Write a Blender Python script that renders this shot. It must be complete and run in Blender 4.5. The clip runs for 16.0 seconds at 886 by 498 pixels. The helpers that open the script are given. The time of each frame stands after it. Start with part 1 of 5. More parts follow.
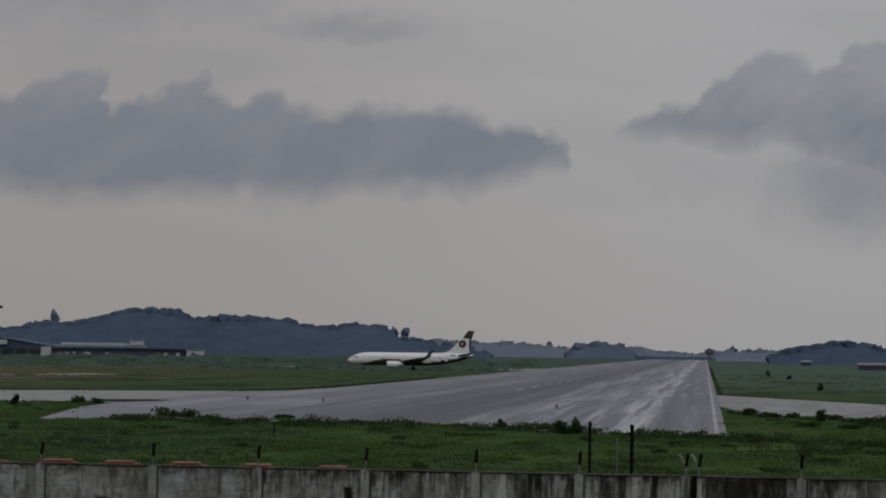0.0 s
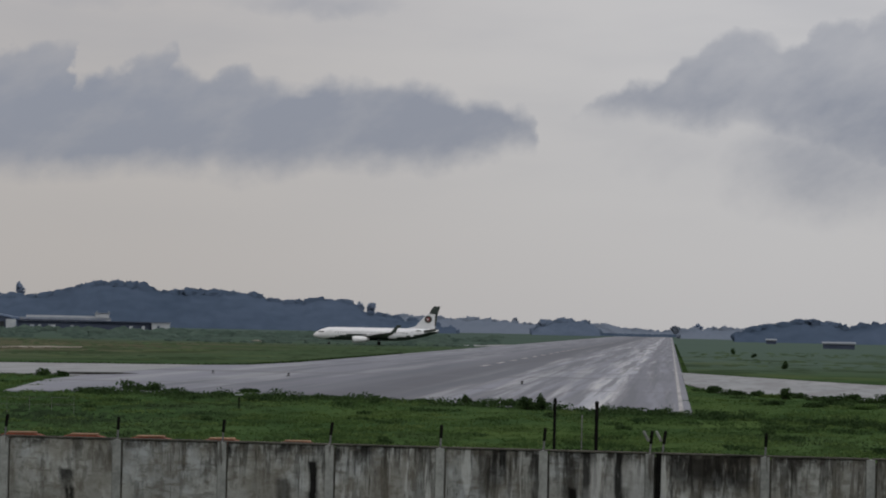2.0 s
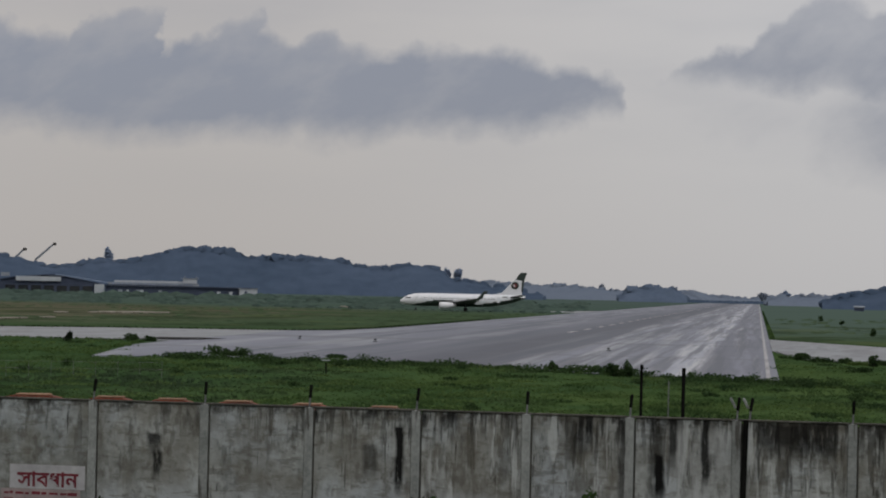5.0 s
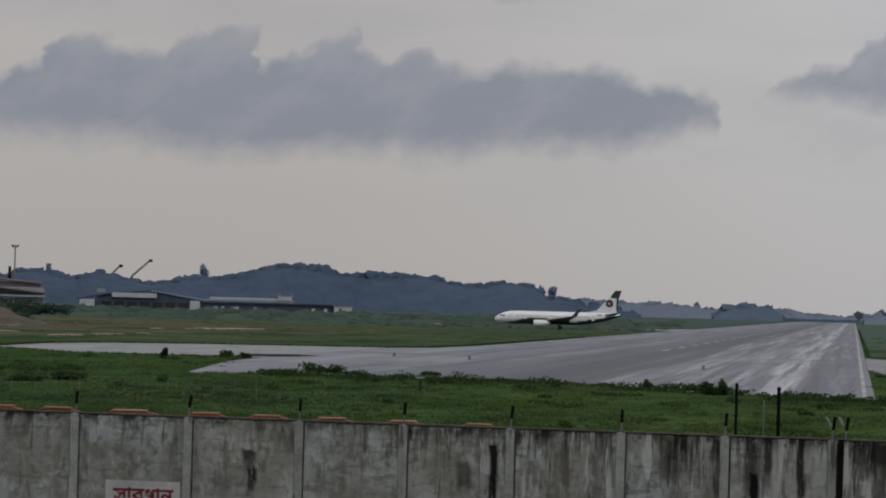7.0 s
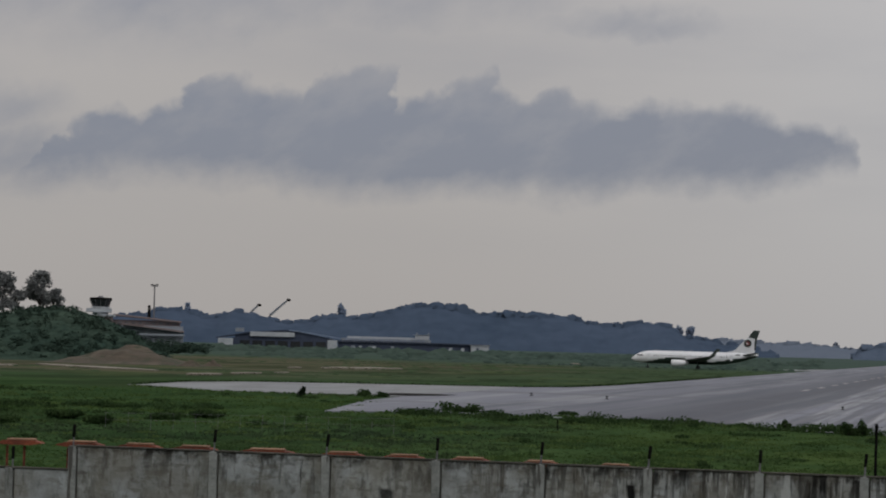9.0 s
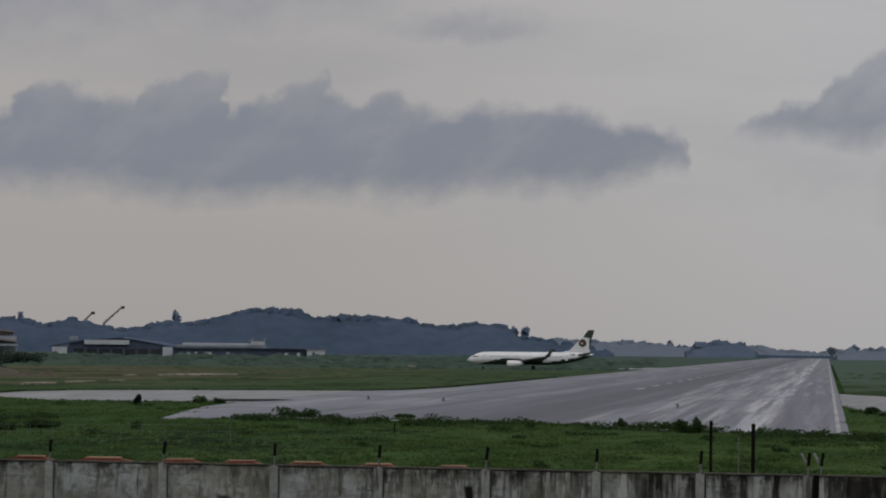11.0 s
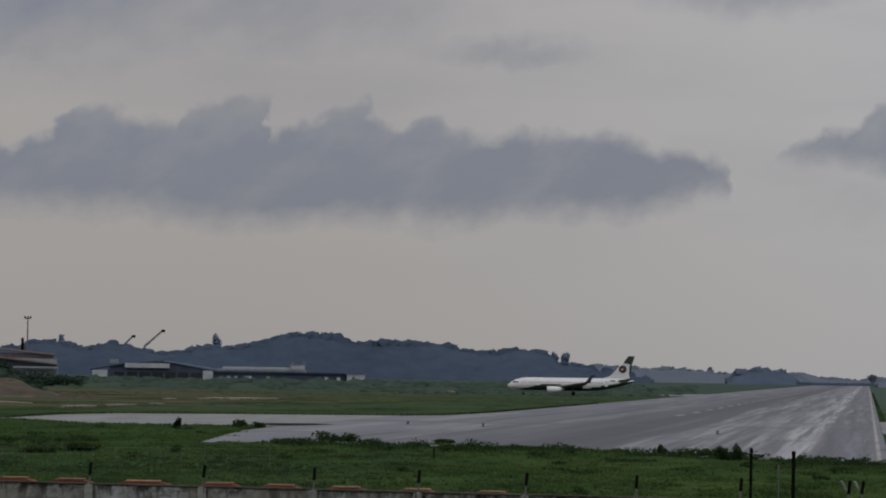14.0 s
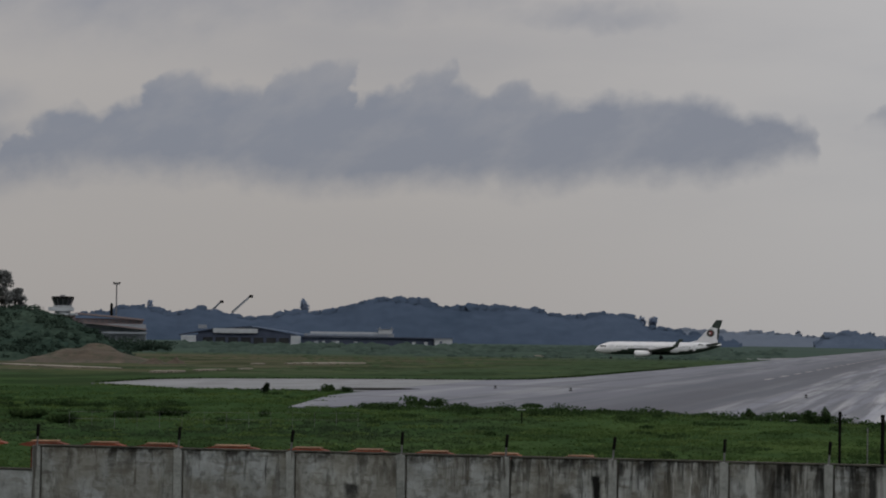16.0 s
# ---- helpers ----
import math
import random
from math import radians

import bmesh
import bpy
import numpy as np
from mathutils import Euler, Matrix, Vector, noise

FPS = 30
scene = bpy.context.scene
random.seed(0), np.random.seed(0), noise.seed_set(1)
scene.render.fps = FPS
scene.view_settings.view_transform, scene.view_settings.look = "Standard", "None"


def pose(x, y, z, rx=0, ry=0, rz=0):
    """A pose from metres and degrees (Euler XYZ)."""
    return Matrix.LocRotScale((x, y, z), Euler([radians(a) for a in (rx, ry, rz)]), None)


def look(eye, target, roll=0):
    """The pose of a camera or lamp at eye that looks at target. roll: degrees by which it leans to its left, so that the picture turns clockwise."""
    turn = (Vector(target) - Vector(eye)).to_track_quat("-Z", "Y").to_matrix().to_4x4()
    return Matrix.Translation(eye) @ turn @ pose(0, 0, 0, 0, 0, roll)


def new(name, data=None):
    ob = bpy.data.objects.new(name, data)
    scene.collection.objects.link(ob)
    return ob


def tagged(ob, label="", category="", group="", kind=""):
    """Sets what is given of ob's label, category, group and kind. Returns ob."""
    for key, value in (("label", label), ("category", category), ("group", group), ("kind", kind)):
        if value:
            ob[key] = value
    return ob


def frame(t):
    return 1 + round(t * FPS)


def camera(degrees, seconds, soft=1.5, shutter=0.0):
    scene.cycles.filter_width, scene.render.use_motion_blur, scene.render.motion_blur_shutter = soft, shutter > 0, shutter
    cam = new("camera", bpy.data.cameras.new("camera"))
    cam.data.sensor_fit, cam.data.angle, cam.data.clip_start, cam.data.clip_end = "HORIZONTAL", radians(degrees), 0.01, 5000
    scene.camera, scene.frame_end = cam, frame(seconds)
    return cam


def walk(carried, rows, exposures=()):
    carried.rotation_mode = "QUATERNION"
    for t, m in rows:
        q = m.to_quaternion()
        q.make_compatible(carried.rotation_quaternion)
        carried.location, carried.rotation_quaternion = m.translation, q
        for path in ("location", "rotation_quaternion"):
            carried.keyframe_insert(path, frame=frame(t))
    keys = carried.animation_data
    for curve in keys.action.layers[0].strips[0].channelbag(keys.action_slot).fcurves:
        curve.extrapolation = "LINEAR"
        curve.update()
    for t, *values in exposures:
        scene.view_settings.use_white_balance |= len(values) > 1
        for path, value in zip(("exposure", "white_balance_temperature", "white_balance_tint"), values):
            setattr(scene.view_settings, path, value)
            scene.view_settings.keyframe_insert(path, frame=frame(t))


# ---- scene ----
EYE = Vector((0.0, 0.0, 6.0))


def polar(az, dist, z=0.0):
    """A place from its bearing (degrees to the right of the runway's line) and distance from the viewpoint."""
    return Vector((dist * math.sin(radians(az)), dist * math.cos(radians(az)), z))


def aim(yaw, pitch, roll):
    way = Vector((math.sin(radians(yaw)) * math.cos(radians(pitch)), math.cos(radians(yaw)) * math.cos(radians(pitch)), math.sin(radians(pitch))))
    return look(EYE, EYE + 100 * way, roll)


# ---- camera ----
cam = camera(18.09, 16.0, soft=2.0)
PATH = [  # seconds, yaw, pitch, roll
    (0.0, -5.408, 2.107, 0.7),
    (0.5, -4.465, 1.981, 1.01),
    (1.0, -4.757, 1.25, 1.15),
    (1.5, -4.906, 0.62, 1.15),
    (2.0, -4.709, 1.614, 1.15),
    (2.5, -5.047, 1.13, 1.14),
    (3.0, -5.018, 0.692, 1.12),
    (3.5, -5.087, 0.586, 1.58),
    (4.0, -5.551, 0.314, 1.2),
    (4.5, -5.59, 0.604, 1.44),
    (5.0, -6.481, 0.88, 1.29),
    (5.2, -7.396, 0.817, 1.03),
    (7.3, -8.694, 1.441, 1.44),
    (7.5, -9.086, 1.636, 1.36),
    (8.0, -10.951, 1.834, 1.66),
    (8.5, -12.772, 1.86, 1.6),
    (9.0, -11.28, 1.934, 1.56),
    (9.5, -9.921, 1.822, 1.19),
    (10.0, -8.567, 1.957, 0.61),
    (10.2, -7.845, 1.829, 0.52),
    (12.3, -7.957, 2.567, 0.6),
    (12.5, -7.942, 2.546, 0.57),
    (13.0, -8.102, 2.883, 0.78),
    (13.5, -8.223, 2.762, 0.89),
    (14.0, -8.713, 2.576, 0.89),
    (14.5, -9.151, 2.694, 1.01),
    (15.0, -9.657, 2.708, 1.09),
    (15.5, -9.679, 2.67, 0.76),
    (16.0, -10.494, 1.821, 0.74),
]
walk(cam, [(t, aim(yaw, pitch, roll)) for t, yaw, pitch, roll in PATH],
     exposures=[(0.0, -0.43), (0.5, -0.14), (1.0, -0.07), (1.5, -0.1), (2.0, 0.12), (2.5, -0.03), (3.0, 0.10), (5.2, 0.12), (7.5, -0.03), (10.2, -0.09), (12.5, -0.25), (15.4, -0.26), (16.0, -0.15)])

# ---- world and light ----
world = bpy.data.worlds.new("overcast_morning")
scene.world = world
world.use_nodes = True
SUN_ELEVATION, SUN_BEARING = radians(48), radians(150)


def cloud_sky(tree):
    """An overcast sky: a hazy pale layer with drifting grey cloud banks, over a clear-sky base."""
    nt, ln = tree.nodes, tree.links
    nt.clear()

    def node(kind, **values):
        n = nt.new(kind)
        for key, value in values.items():
            n.inputs[key].default_value = value
        return n

    def calc(op, a, b=None, c=None, clamp=False):
        n = nt.new("ShaderNodeMath")
        n.operation, n.use_clamp = op, clamp
        for i, v in enumerate((a, b, c)):
            if v is None:
                continue
            if isinstance(v, (int, float)):
                n.inputs[i].default_value = v
            else:
                ln.new(v, n.inputs[i])
        return n.outputs[0]

    def vec(op, a, b):
        n = nt.new("ShaderNodeVectorMath")
        n.operation = op
        for i, v in enumerate((a, b)):
            if isinstance(v, tuple):
                n.inputs[i].default_value = v
            else:
                ln.new(v, n.inputs[i])
        return n

    def ramp(fac, lo, hi, a, b, smooth=True):
        n = nt.new("ShaderNodeMapRange")
        n.interpolation_type = "SMOOTHSTEP" if smooth else "LINEAR"
        ln.new(fac, n.inputs[0])
        for i, v in enumerate((lo, hi, a, b)):
            n.inputs[1 + i].default_value = v
        return n.outputs[0]

    def mix(fac, a, b):
        n = nt.new("ShaderNodeMix")
        n.data_type = "RGBA"
        if isinstance(fac, float):
            n.inputs[0].default_value = fac
        else:
            ln.new(fac, n.inputs[0])
        for slot, v in ((6, a), (7, b)):
            if isinstance(v, tuple):
                n.inputs[slot].default_value = (*v, 1)
            else:
                ln.new(v, n.inputs[slot])
        return n.outputs[2]

    coord = nt.new("ShaderNodeTexCoord")
    split = nt.new("ShaderNodeSeparateXYZ")
    ln.new(coord.outputs["Generated"], split.inputs[0])
    x, y, z = split.outputs
    az = calc("MULTIPLY", calc("ARCTAN2", x, y), 180 / math.pi)
    el = calc("MULTIPLY", calc("ARCSINE", z), 180 / math.pi)
    flat = nt.new("ShaderNodeCombineXYZ")
    ln.new(az, flat.inputs[0])
    ln.new(el, flat.inputs[1])
    # the air is stirred: the place is pushed about by noise of two sizes
    place = flat.outputs[0]
    for scale, push in ((0.6, 0.7), (1.9, 0.55)):
        wob = nt.new("ShaderNodeTexNoise")
        wob.inputs["Scale"].default_value, wob.inputs["Detail"].default_value = scale, 4.0
        ln.new(flat.outputs[0], wob.inputs["Vector"])
        off = vec("SUBTRACT", wob.outputs["Color"], (0.5, 0.5, 0.5))
        off = vec("MULTIPLY", off.outputs[0], (push * 1.2, push, 0))
        place = vec("ADD", place, off.outputs[0]).outputs[0]
    stirred = nt.new("ShaderNodeSeparateXYZ")
    ln.new(place, stirred.inputs[0])
    height = stirred.outputs[1]
    # puffs lean with the wind
    bearing = calc("SUBTRACT", stirred.outputs[0], calc("MULTIPLY", calc("SUBTRACT", height, 4.9), 0.42))

    def outline(knots):
        """An elevation that follows the bearing, from knots of (bearing, elevation)."""
        n = nt.new("ShaderNodeValToRGB")
        n.color_ramp.interpolation = "EASE"
        ln.new(ramp(bearing, -23.0, 9.0, 0.0, 1.0, False), n.inputs[0])
        stops = n.color_ramp.elements
        for k, (a, e) in enumerate(knots):
            stop = stops[k] if k < 2 else stops.new(1.0)
            stop.position = (a + 23.0) / 32.0
            v = e / 10.0
            stop.color = (v, v, v, 1)
        return calc("MULTIPLY", n.outputs[0], 10.0)

    banks = None
    for tops, bases, amount in CLOUD_BANKS:
        under = calc("SUBTRACT", outline(tops), height)
        over = calc("SUBTRACT", height, outline(bases))
        deep = calc("ADD", ramp(height, 5.9, 4.3, 0.0, 0.35), 0.65)
        rise = calc("MULTIPLY", ramp(under, -0.14, 0.30, 0.0, 1.0), deep)
        puff = calc("MULTIPLY", calc("MULTIPLY", rise, ramp(over, -0.4, 0.6, 0.0, 1.0)), amount)
        banks = puff if banks is None else calc("MAXIMUM", banks, puff)
    for cx, cy, rx, ry, amount in CLOUD_VEILS:
        d = vec("SUBTRACT", place, (cx, cy, 0))
        d = vec("MULTIPLY", d.outputs[0], (1 / rx, 1 / ry, 0))
        length = nt.new("ShaderNodeVectorMath")
        length.operation = "LENGTH"
        ln.new(d.outputs[0], length.inputs[0])
        banks = calc("MAXIMUM", banks, ramp(length.outputs["Value"], 1.35, 0.0, 0.0, amount))
    # wide faint streaks over the whole sky
    wide = nt.new("ShaderNodeTexNoise")
    wide.inputs["Scale"].default_value, wide.inputs["Detail"].default_value = 1.0, 5.0
    stretched = vec("MULTIPLY", flat.outputs[0], (0.10, 0.42, 1))
    ln.new(stretched.outputs[0], wide.inputs["Vector"])
    streak = ramp(wide.outputs["Fac"], 0.38, 0.72, 0.0, 0.26)
    fine = nt.new("ShaderNodeTexNoise")
    fine.inputs["Scale"].default_value, fine.inputs["Detail"].default_value, fine.inputs["Roughness"].default_value = 0.9, 7.0, 0.56
    lean = nt.new("ShaderNodeCombineXYZ")  # wisps lean with the wind
    ln.new(calc("MULTIPLY", calc("SUBTRACT", az, calc("MULTIPLY", el, 0.75)), 0.85), lean.inputs[0])
    ln.new(calc("MULTIPLY", el, 1.1), lean.inputs[1])
    ln.new(lean.outputs[0], fine.inputs["Vector"])
    ragged = calc("ADD", banks, calc("MULTIPLY", calc("SUBTRACT", fine.outputs["Fac"], 0.5), calc("MULTIPLY", ramp(banks, 0.0, 0.4, 0.15, 1.0), 0.5)))
    body = calc("MULTIPLY", ramp(ragged, 0.02, 1.0, 0.0, 1.0, False), ramp(fine.outputs["Fac"], 0.3, 0.7, 0.90, 1.05, False))
    low = ramp(el, 1.0, 4.5, 0.0, 1.0)
    cover = calc("MAXIMUM", body, calc("MULTIPLY", streak, low), clamp=True)
    hue = ramp(az, -14.0, 4.0, 0.0, 1.0)
    pale = mix(hue, (0.382, 0.360, 0.350), (0.438, 0.430, 0.436))
    grey = (0.208, 0.220, 0.264)
    veil = mix(cover, pale, grey)
    # an overcast sky is about twice as bright overhead as near the horizon
    lift = calc("ADD", calc("MULTIPLY", calc("MAXIMUM", z, 0.0), 1.3), 1.0)
    scaled = nt.new("ShaderNodeVectorMath")
    scaled.operation = "SCALE"
    ln.new(veil, scaled.inputs[0])
    ln.new(lift, scaled.inputs["Scale"])
    clear = nt.new("ShaderNodeTexSky")
    clear.sky_type, clear.sun_disc = "NISHITA", False
    clear.sun_elevation, clear.sun_rotation = SUN_ELEVATION, SUN_BEARING
    bg_clear, bg_veil = nt.new("ShaderNodeBackground"), nt.new("ShaderNodeBackground")
    ln.new(clear.outputs[0], bg_clear.inputs[0])
    bg_clear.inputs[1].default_value = 0.06
    ln.new(scaled.outputs[0], bg_veil.inputs[0])
    bg_veil.inputs[1].default_value = 1.04
    both = nt.new("ShaderNodeMixShader")
    both.inputs[0].default_value = 0.93
    ln.new(bg_clear.outputs[0], both.inputs[1])
    ln.new(bg_veil.outputs[0], both.inputs[2])
    out = nt.new("ShaderNodeOutputWorld")
    ln.new(both.outputs[0], out.inputs[0])


CLOUD_BANKS = [  # the upper edge, the lower edge (bearing, elevation) and the density
    (((-22.5, 2.8), (-20.3, 3.2), (-19.4, 3.5), (-18.7, 4.35), (-18.0, 4.75), (-17.6, 4.55), (-16.9, 4.85), (-16.4, 5.45), (-15.9, 5.55), (-15.2, 5.1), (-14.4, 5.15), (-14.0, 5.7), (-13.3, 5.88),
      (-12.65, 5.8), (-12.35, 4.95), (-11.7, 5.2), (-11.1, 5.6), (-10.65, 5.75), (-10.3, 5.3), (-9.8, 5.1), (-9.2, 5.5), (-8.7, 5.15), (-7.9, 4.95), (-7.1, 5.1), (-5.6, 4.95), (-4.2, 4.75), (-3.3, 4.72), (-2.8, 4.4), (-1.8, 2.8)),
     ((-22.0, 2.7), (-18.0, 3.2), (-14.5, 3.2), (-12.0, 3.0), (-8.5, 3.12), (-4.4, 3.3), (-2.6, 3.75)), 1.0),
    (((-2.6, 3.5), (-1.75, 4.6), (-1.5, 5.0), (-0.7, 5.25), (-0.1, 5.6), (0.6, 6.15), (1.3, 6.15), (1.9, 6.0), (2.5, 6.5), (3.6, 6.75), (7.0, 7.0)),
     ((-2.0, 4.6), (-0.7, 4.3), (0.6, 4.15), (1.4, 4.35), (2.4, 4.1), (4.5, 3.3), (8.0, 3.0)), 0.95),
]
CLOUD_VEILS = [  # bearing, elevation, half width, half height, density
    (3.1, 3.5, 2.4, 1.3, 0.72), (-0.3, 3.7, 1.8, 0.8, 0.22), (6.5, 3.5, 3.5, 1.6, 0.7), (-20.6, 3.6, 2.6, 0.85, 0.8), (-20.3, 4.6, 1.5, 0.6, 0.5),
    (-17.8, 8.1, 6.5, 2.3, 0.95), (-12.0, 7.7, 4.5, 1.5, 0.62), (-7.6, 6.68, 2.4, 0.42, 0.5), (-2.3, 8.05, 3.0, 0.7, 0.62), (-7.5, 8.6, 4.0, 1.0, 0.4),
]
cloud_sky(world.node_tree)

sun_data = bpy.data.lights.new("sun", "SUN")
sun_data.energy, sun_data.angle, sun_data.color = 0.9, radians(25), (1.0, 0.975, 0.94)
sun = new("sun", sun_data)
sun.matrix_world = look((0, 0, 100), (-100 * math.sin(SUN_BEARING) * math.cos(SUN_ELEVATION),
                                      -100 * math.cos(SUN_BEARING) * math.cos(SUN_ELEVATION), 100 - 100 * math.sin(SUN_ELEVATION)))


# ---- materials ----
def material(name, dark, light, rough=0.8, metal=0.0, coarse=1.0, fine=12.0, bump=0.3, depth=0.02, stretch=(1, 1, 1), vary=0.0, world_space=True, spec=0.3, island=False):
    """A surface whose colour wanders between two tones at two sizes, with fine relief."""
    m = bpy.data.materials.new(name)
    m.use_nodes = True
    nt, ln = m.node_tree.nodes, m.node_tree.links
    bsdf = nt["Principled BSDF"]
    bsdf.inputs["Roughness"].default_value, bsdf.inputs["Metallic"].default_value = rough, metal
    bsdf.inputs["Specular IOR Level"].default_value = spec
    if world_space:
        at = nt.new("ShaderNodeNewGeometry").outputs["Position"]
    else:
        at = nt.new("ShaderNodeTexCoord").outputs["Object"]
    mapping = nt.new("ShaderNodeMapping")
    mapping.inputs["Scale"].default_value = stretch
    ln.new(at, mapping.inputs[0])
    big, small = nt.new("ShaderNodeTexNoise"), nt.new("ShaderNodeTexNoise")
    big.inputs["Scale"].default_value, big.inputs["Detail"].default_value = coarse, 5
    small.inputs["Scale"].default_value, small.inputs["Detail"].default_value = fine, 4
    ln.new(mapping.outputs[0], big.inputs["Vector"])
    ln.new(mapping.outputs[0], small.inputs["Vector"])
    blend = nt.new("ShaderNodeMix")
    blend.inputs[0].default_value = 0.4
    ln.new(big.outputs["Fac"], blend.inputs[2])
    ln.new(small.outputs["Fac"], blend.inputs[3])
    ramp = nt.new("ShaderNodeValToRGB")
    ramp.color_ramp.elements[0].position, ramp.color_ramp.elements[1].position = 0.36, 0.64
    ramp.color_ramp.elements[0].color, ramp.color_ramp.elements[1].color = (*dark, 1), (*light, 1)
    ln.new(blend.outputs[0], ramp.inputs[0])
    colour = ramp.outputs[0]
    if vary:
        rnd = nt.new("ShaderNodeNewGeometry").outputs["Random Per Island"] if island else nt.new("ShaderNodeObjectInfo").outputs["Random"]
        span = nt.new("ShaderNodeMapRange")
        span.inputs[3].default_value, span.inputs[4].default_value = 1 - vary, 1 + vary
        ln.new(rnd, span.inputs[0])
        hsv = nt.new("ShaderNodeHueSaturation")
        ln.new(colour, hsv.inputs["Color"])
        ln.new(span.outputs[0], hsv.inputs["Value"])
        colour = hsv.outputs[0]
    ln.new(colour, bsdf.inputs["Base Color"])
    if bump:
        relief = nt.new("ShaderNodeBump")
        relief.inputs["Strength"].default_value, relief.inputs["Distance"].default_value = bump, depth
        ln.new(small.outputs["Fac"], relief.inputs["Height"])
        ln.new(relief.outputs[0], bsdf.inputs["Normal"])
    return m


def overlay(m, tint, stretch, scale, lo, hi, amount=1.0, detail=5.0, band=None, wobble=0.0):
    """Lays a second tone (stains, wear, old rubber, painted haze) over a material, where stretched noise is high; band
    limits it along one axis.
    """
    nt, ln = m.node_tree.nodes, m.node_tree.links
    bsdf = nt["Principled BSDF"]
    under = bsdf.inputs["Base Color"].links[0].from_socket
    geo = nt.new("ShaderNodeNewGeometry")
    mapping = nt.new("ShaderNodeMapping")
    mapping.inputs["Scale"].default_value = stretch
    ln.new(geo.outputs["Position"], mapping.inputs[0])
    noise_node = nt.new("ShaderNodeTexNoise")
    noise_node.inputs["Scale"].default_value, noise_node.inputs["Detail"].default_value, noise_node.inputs["Roughness"].default_value = scale, detail, 0.6
    ln.new(mapping.outputs[0], noise_node.inputs["Vector"])
    mask = nt.new("ShaderNodeMapRange")
    mask.inputs[1].default_value, mask.inputs[2].default_value, mask.inputs[4].default_value = lo, hi, amount
    ln.new(noise_node.outputs["Fac"], mask.inputs[0])
    fac = mask.outputs[0]
    if band:
        split = nt.new("ShaderNodeSeparateXYZ")
        ln.new(geo.outputs["Position"], split.inputs[0])
        if wobble:
            shake, centre, push = nt.new("ShaderNodeTexNoise"), nt.new("ShaderNodeVectorMath"), nt.new("ShaderNodeVectorMath")
            shake.inputs["Scale"].default_value, shake.inputs["Detail"].default_value = 2.2, 5.0
            ln.new(geo.outputs["Position"], shake.inputs["Vector"])
            centre.operation, push.operation = "SUBTRACT", "MULTIPLY_ADD"
            ln.new(shake.outputs["Color"], centre.inputs[0])
            centre.inputs[1].default_value = (0.5, 0.5, 0.5)
            ln.new(centre.outputs[0], push.inputs[0])
            push.inputs[1].default_value = (wobble, wobble, wobble * 4)
            ln.new(geo.outputs["Position"], push.inputs[2])
            ln.new(push.outputs[0], split.inputs[0])
        bands = band if isinstance(band[0], tuple) else (band,)
        for axis, p, q in [(k[0], *e) for k in bands for e in ((k[1], k[2]), (k[4], k[3]))]:
            edge = nt.new("ShaderNodeMapRange")
            edge.inputs[1].default_value, edge.inputs[2].default_value = p, q
            ln.new(split.outputs[axis], edge.inputs[0])
            times = nt.new("ShaderNodeMath")
            times.operation = "MULTIPLY"
            ln.new(fac, times.inputs[0])
            ln.new(edge.outputs[0], times.inputs[1])
            fac = times.outputs[0]
    mixer = nt.new("ShaderNodeMix")
    mixer.data_type = "RGBA"
    ln.new(fac, mixer.inputs[0])
    ln.new(under, mixer.inputs[6])
    mixer.inputs[7].default_value = (*tint, 1)
    ln.new(mixer.outputs[2], bsdf.inputs["Base Color"])
    return m


def let_through(m, share=0.5):
    """Thin leaves and blades: part of the light goes through them."""
    nt, ln = m.node_tree.nodes, m.node_tree.links
    bsdf, out = nt["Principled BSDF"], nt["Material Output"]
    thin, both = nt.new("ShaderNodeBsdfTranslucent"), nt.new("ShaderNodeMixShader")
    both.inputs[0].default_value = share
    ln.new(bsdf.inputs["Base Color"].links[0].from_socket, thin.inputs[0])
    ln.new(bsdf.outputs[0], both.inputs[1])
    ln.new(thin.outputs[0], both.inputs[2])
    ln.new(both.outputs[0], out.inputs[0])
    return m


GRASS = material("grass", (0.021, 0.044, 0.017), (0.042, 0.075, 0.030), 0.9, coarse=0.05, fine=0.9, bump=0.8, depth=0.25, spec=0.0)
overlay(GRASS, (0.042, 0.052, 0.030), (0.5, 0.12, 1), 0.05, 0.52, 0.68, 0.6, band=(1, 330, 420, 1500, 2600))
overlay(GRASS, (0.014, 0.027, 0.011), (1, 0.30, 1), 0.16, 0.54, 0.64, 0.75)
# Haze painted into the field: paler and bluer bands further out.
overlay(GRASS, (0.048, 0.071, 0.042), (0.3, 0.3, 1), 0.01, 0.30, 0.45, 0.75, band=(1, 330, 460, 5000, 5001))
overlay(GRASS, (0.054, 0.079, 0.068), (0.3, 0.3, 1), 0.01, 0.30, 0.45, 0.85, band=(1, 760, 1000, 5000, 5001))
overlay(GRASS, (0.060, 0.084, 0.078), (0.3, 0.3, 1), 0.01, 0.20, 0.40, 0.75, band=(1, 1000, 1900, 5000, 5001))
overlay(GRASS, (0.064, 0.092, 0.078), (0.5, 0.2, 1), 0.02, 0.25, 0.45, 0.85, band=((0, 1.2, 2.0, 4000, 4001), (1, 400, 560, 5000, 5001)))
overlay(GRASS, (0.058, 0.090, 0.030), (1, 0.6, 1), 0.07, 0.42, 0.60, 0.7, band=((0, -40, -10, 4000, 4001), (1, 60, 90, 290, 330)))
overlay(GRASS, (0.098, 0.083, 0.061), (0.22, 0.8, 1), 0.030, 0.40, 0.54, 0.8, band=((1, 400, 450, 740, 900), (0, -360, -300, -140, -85)))
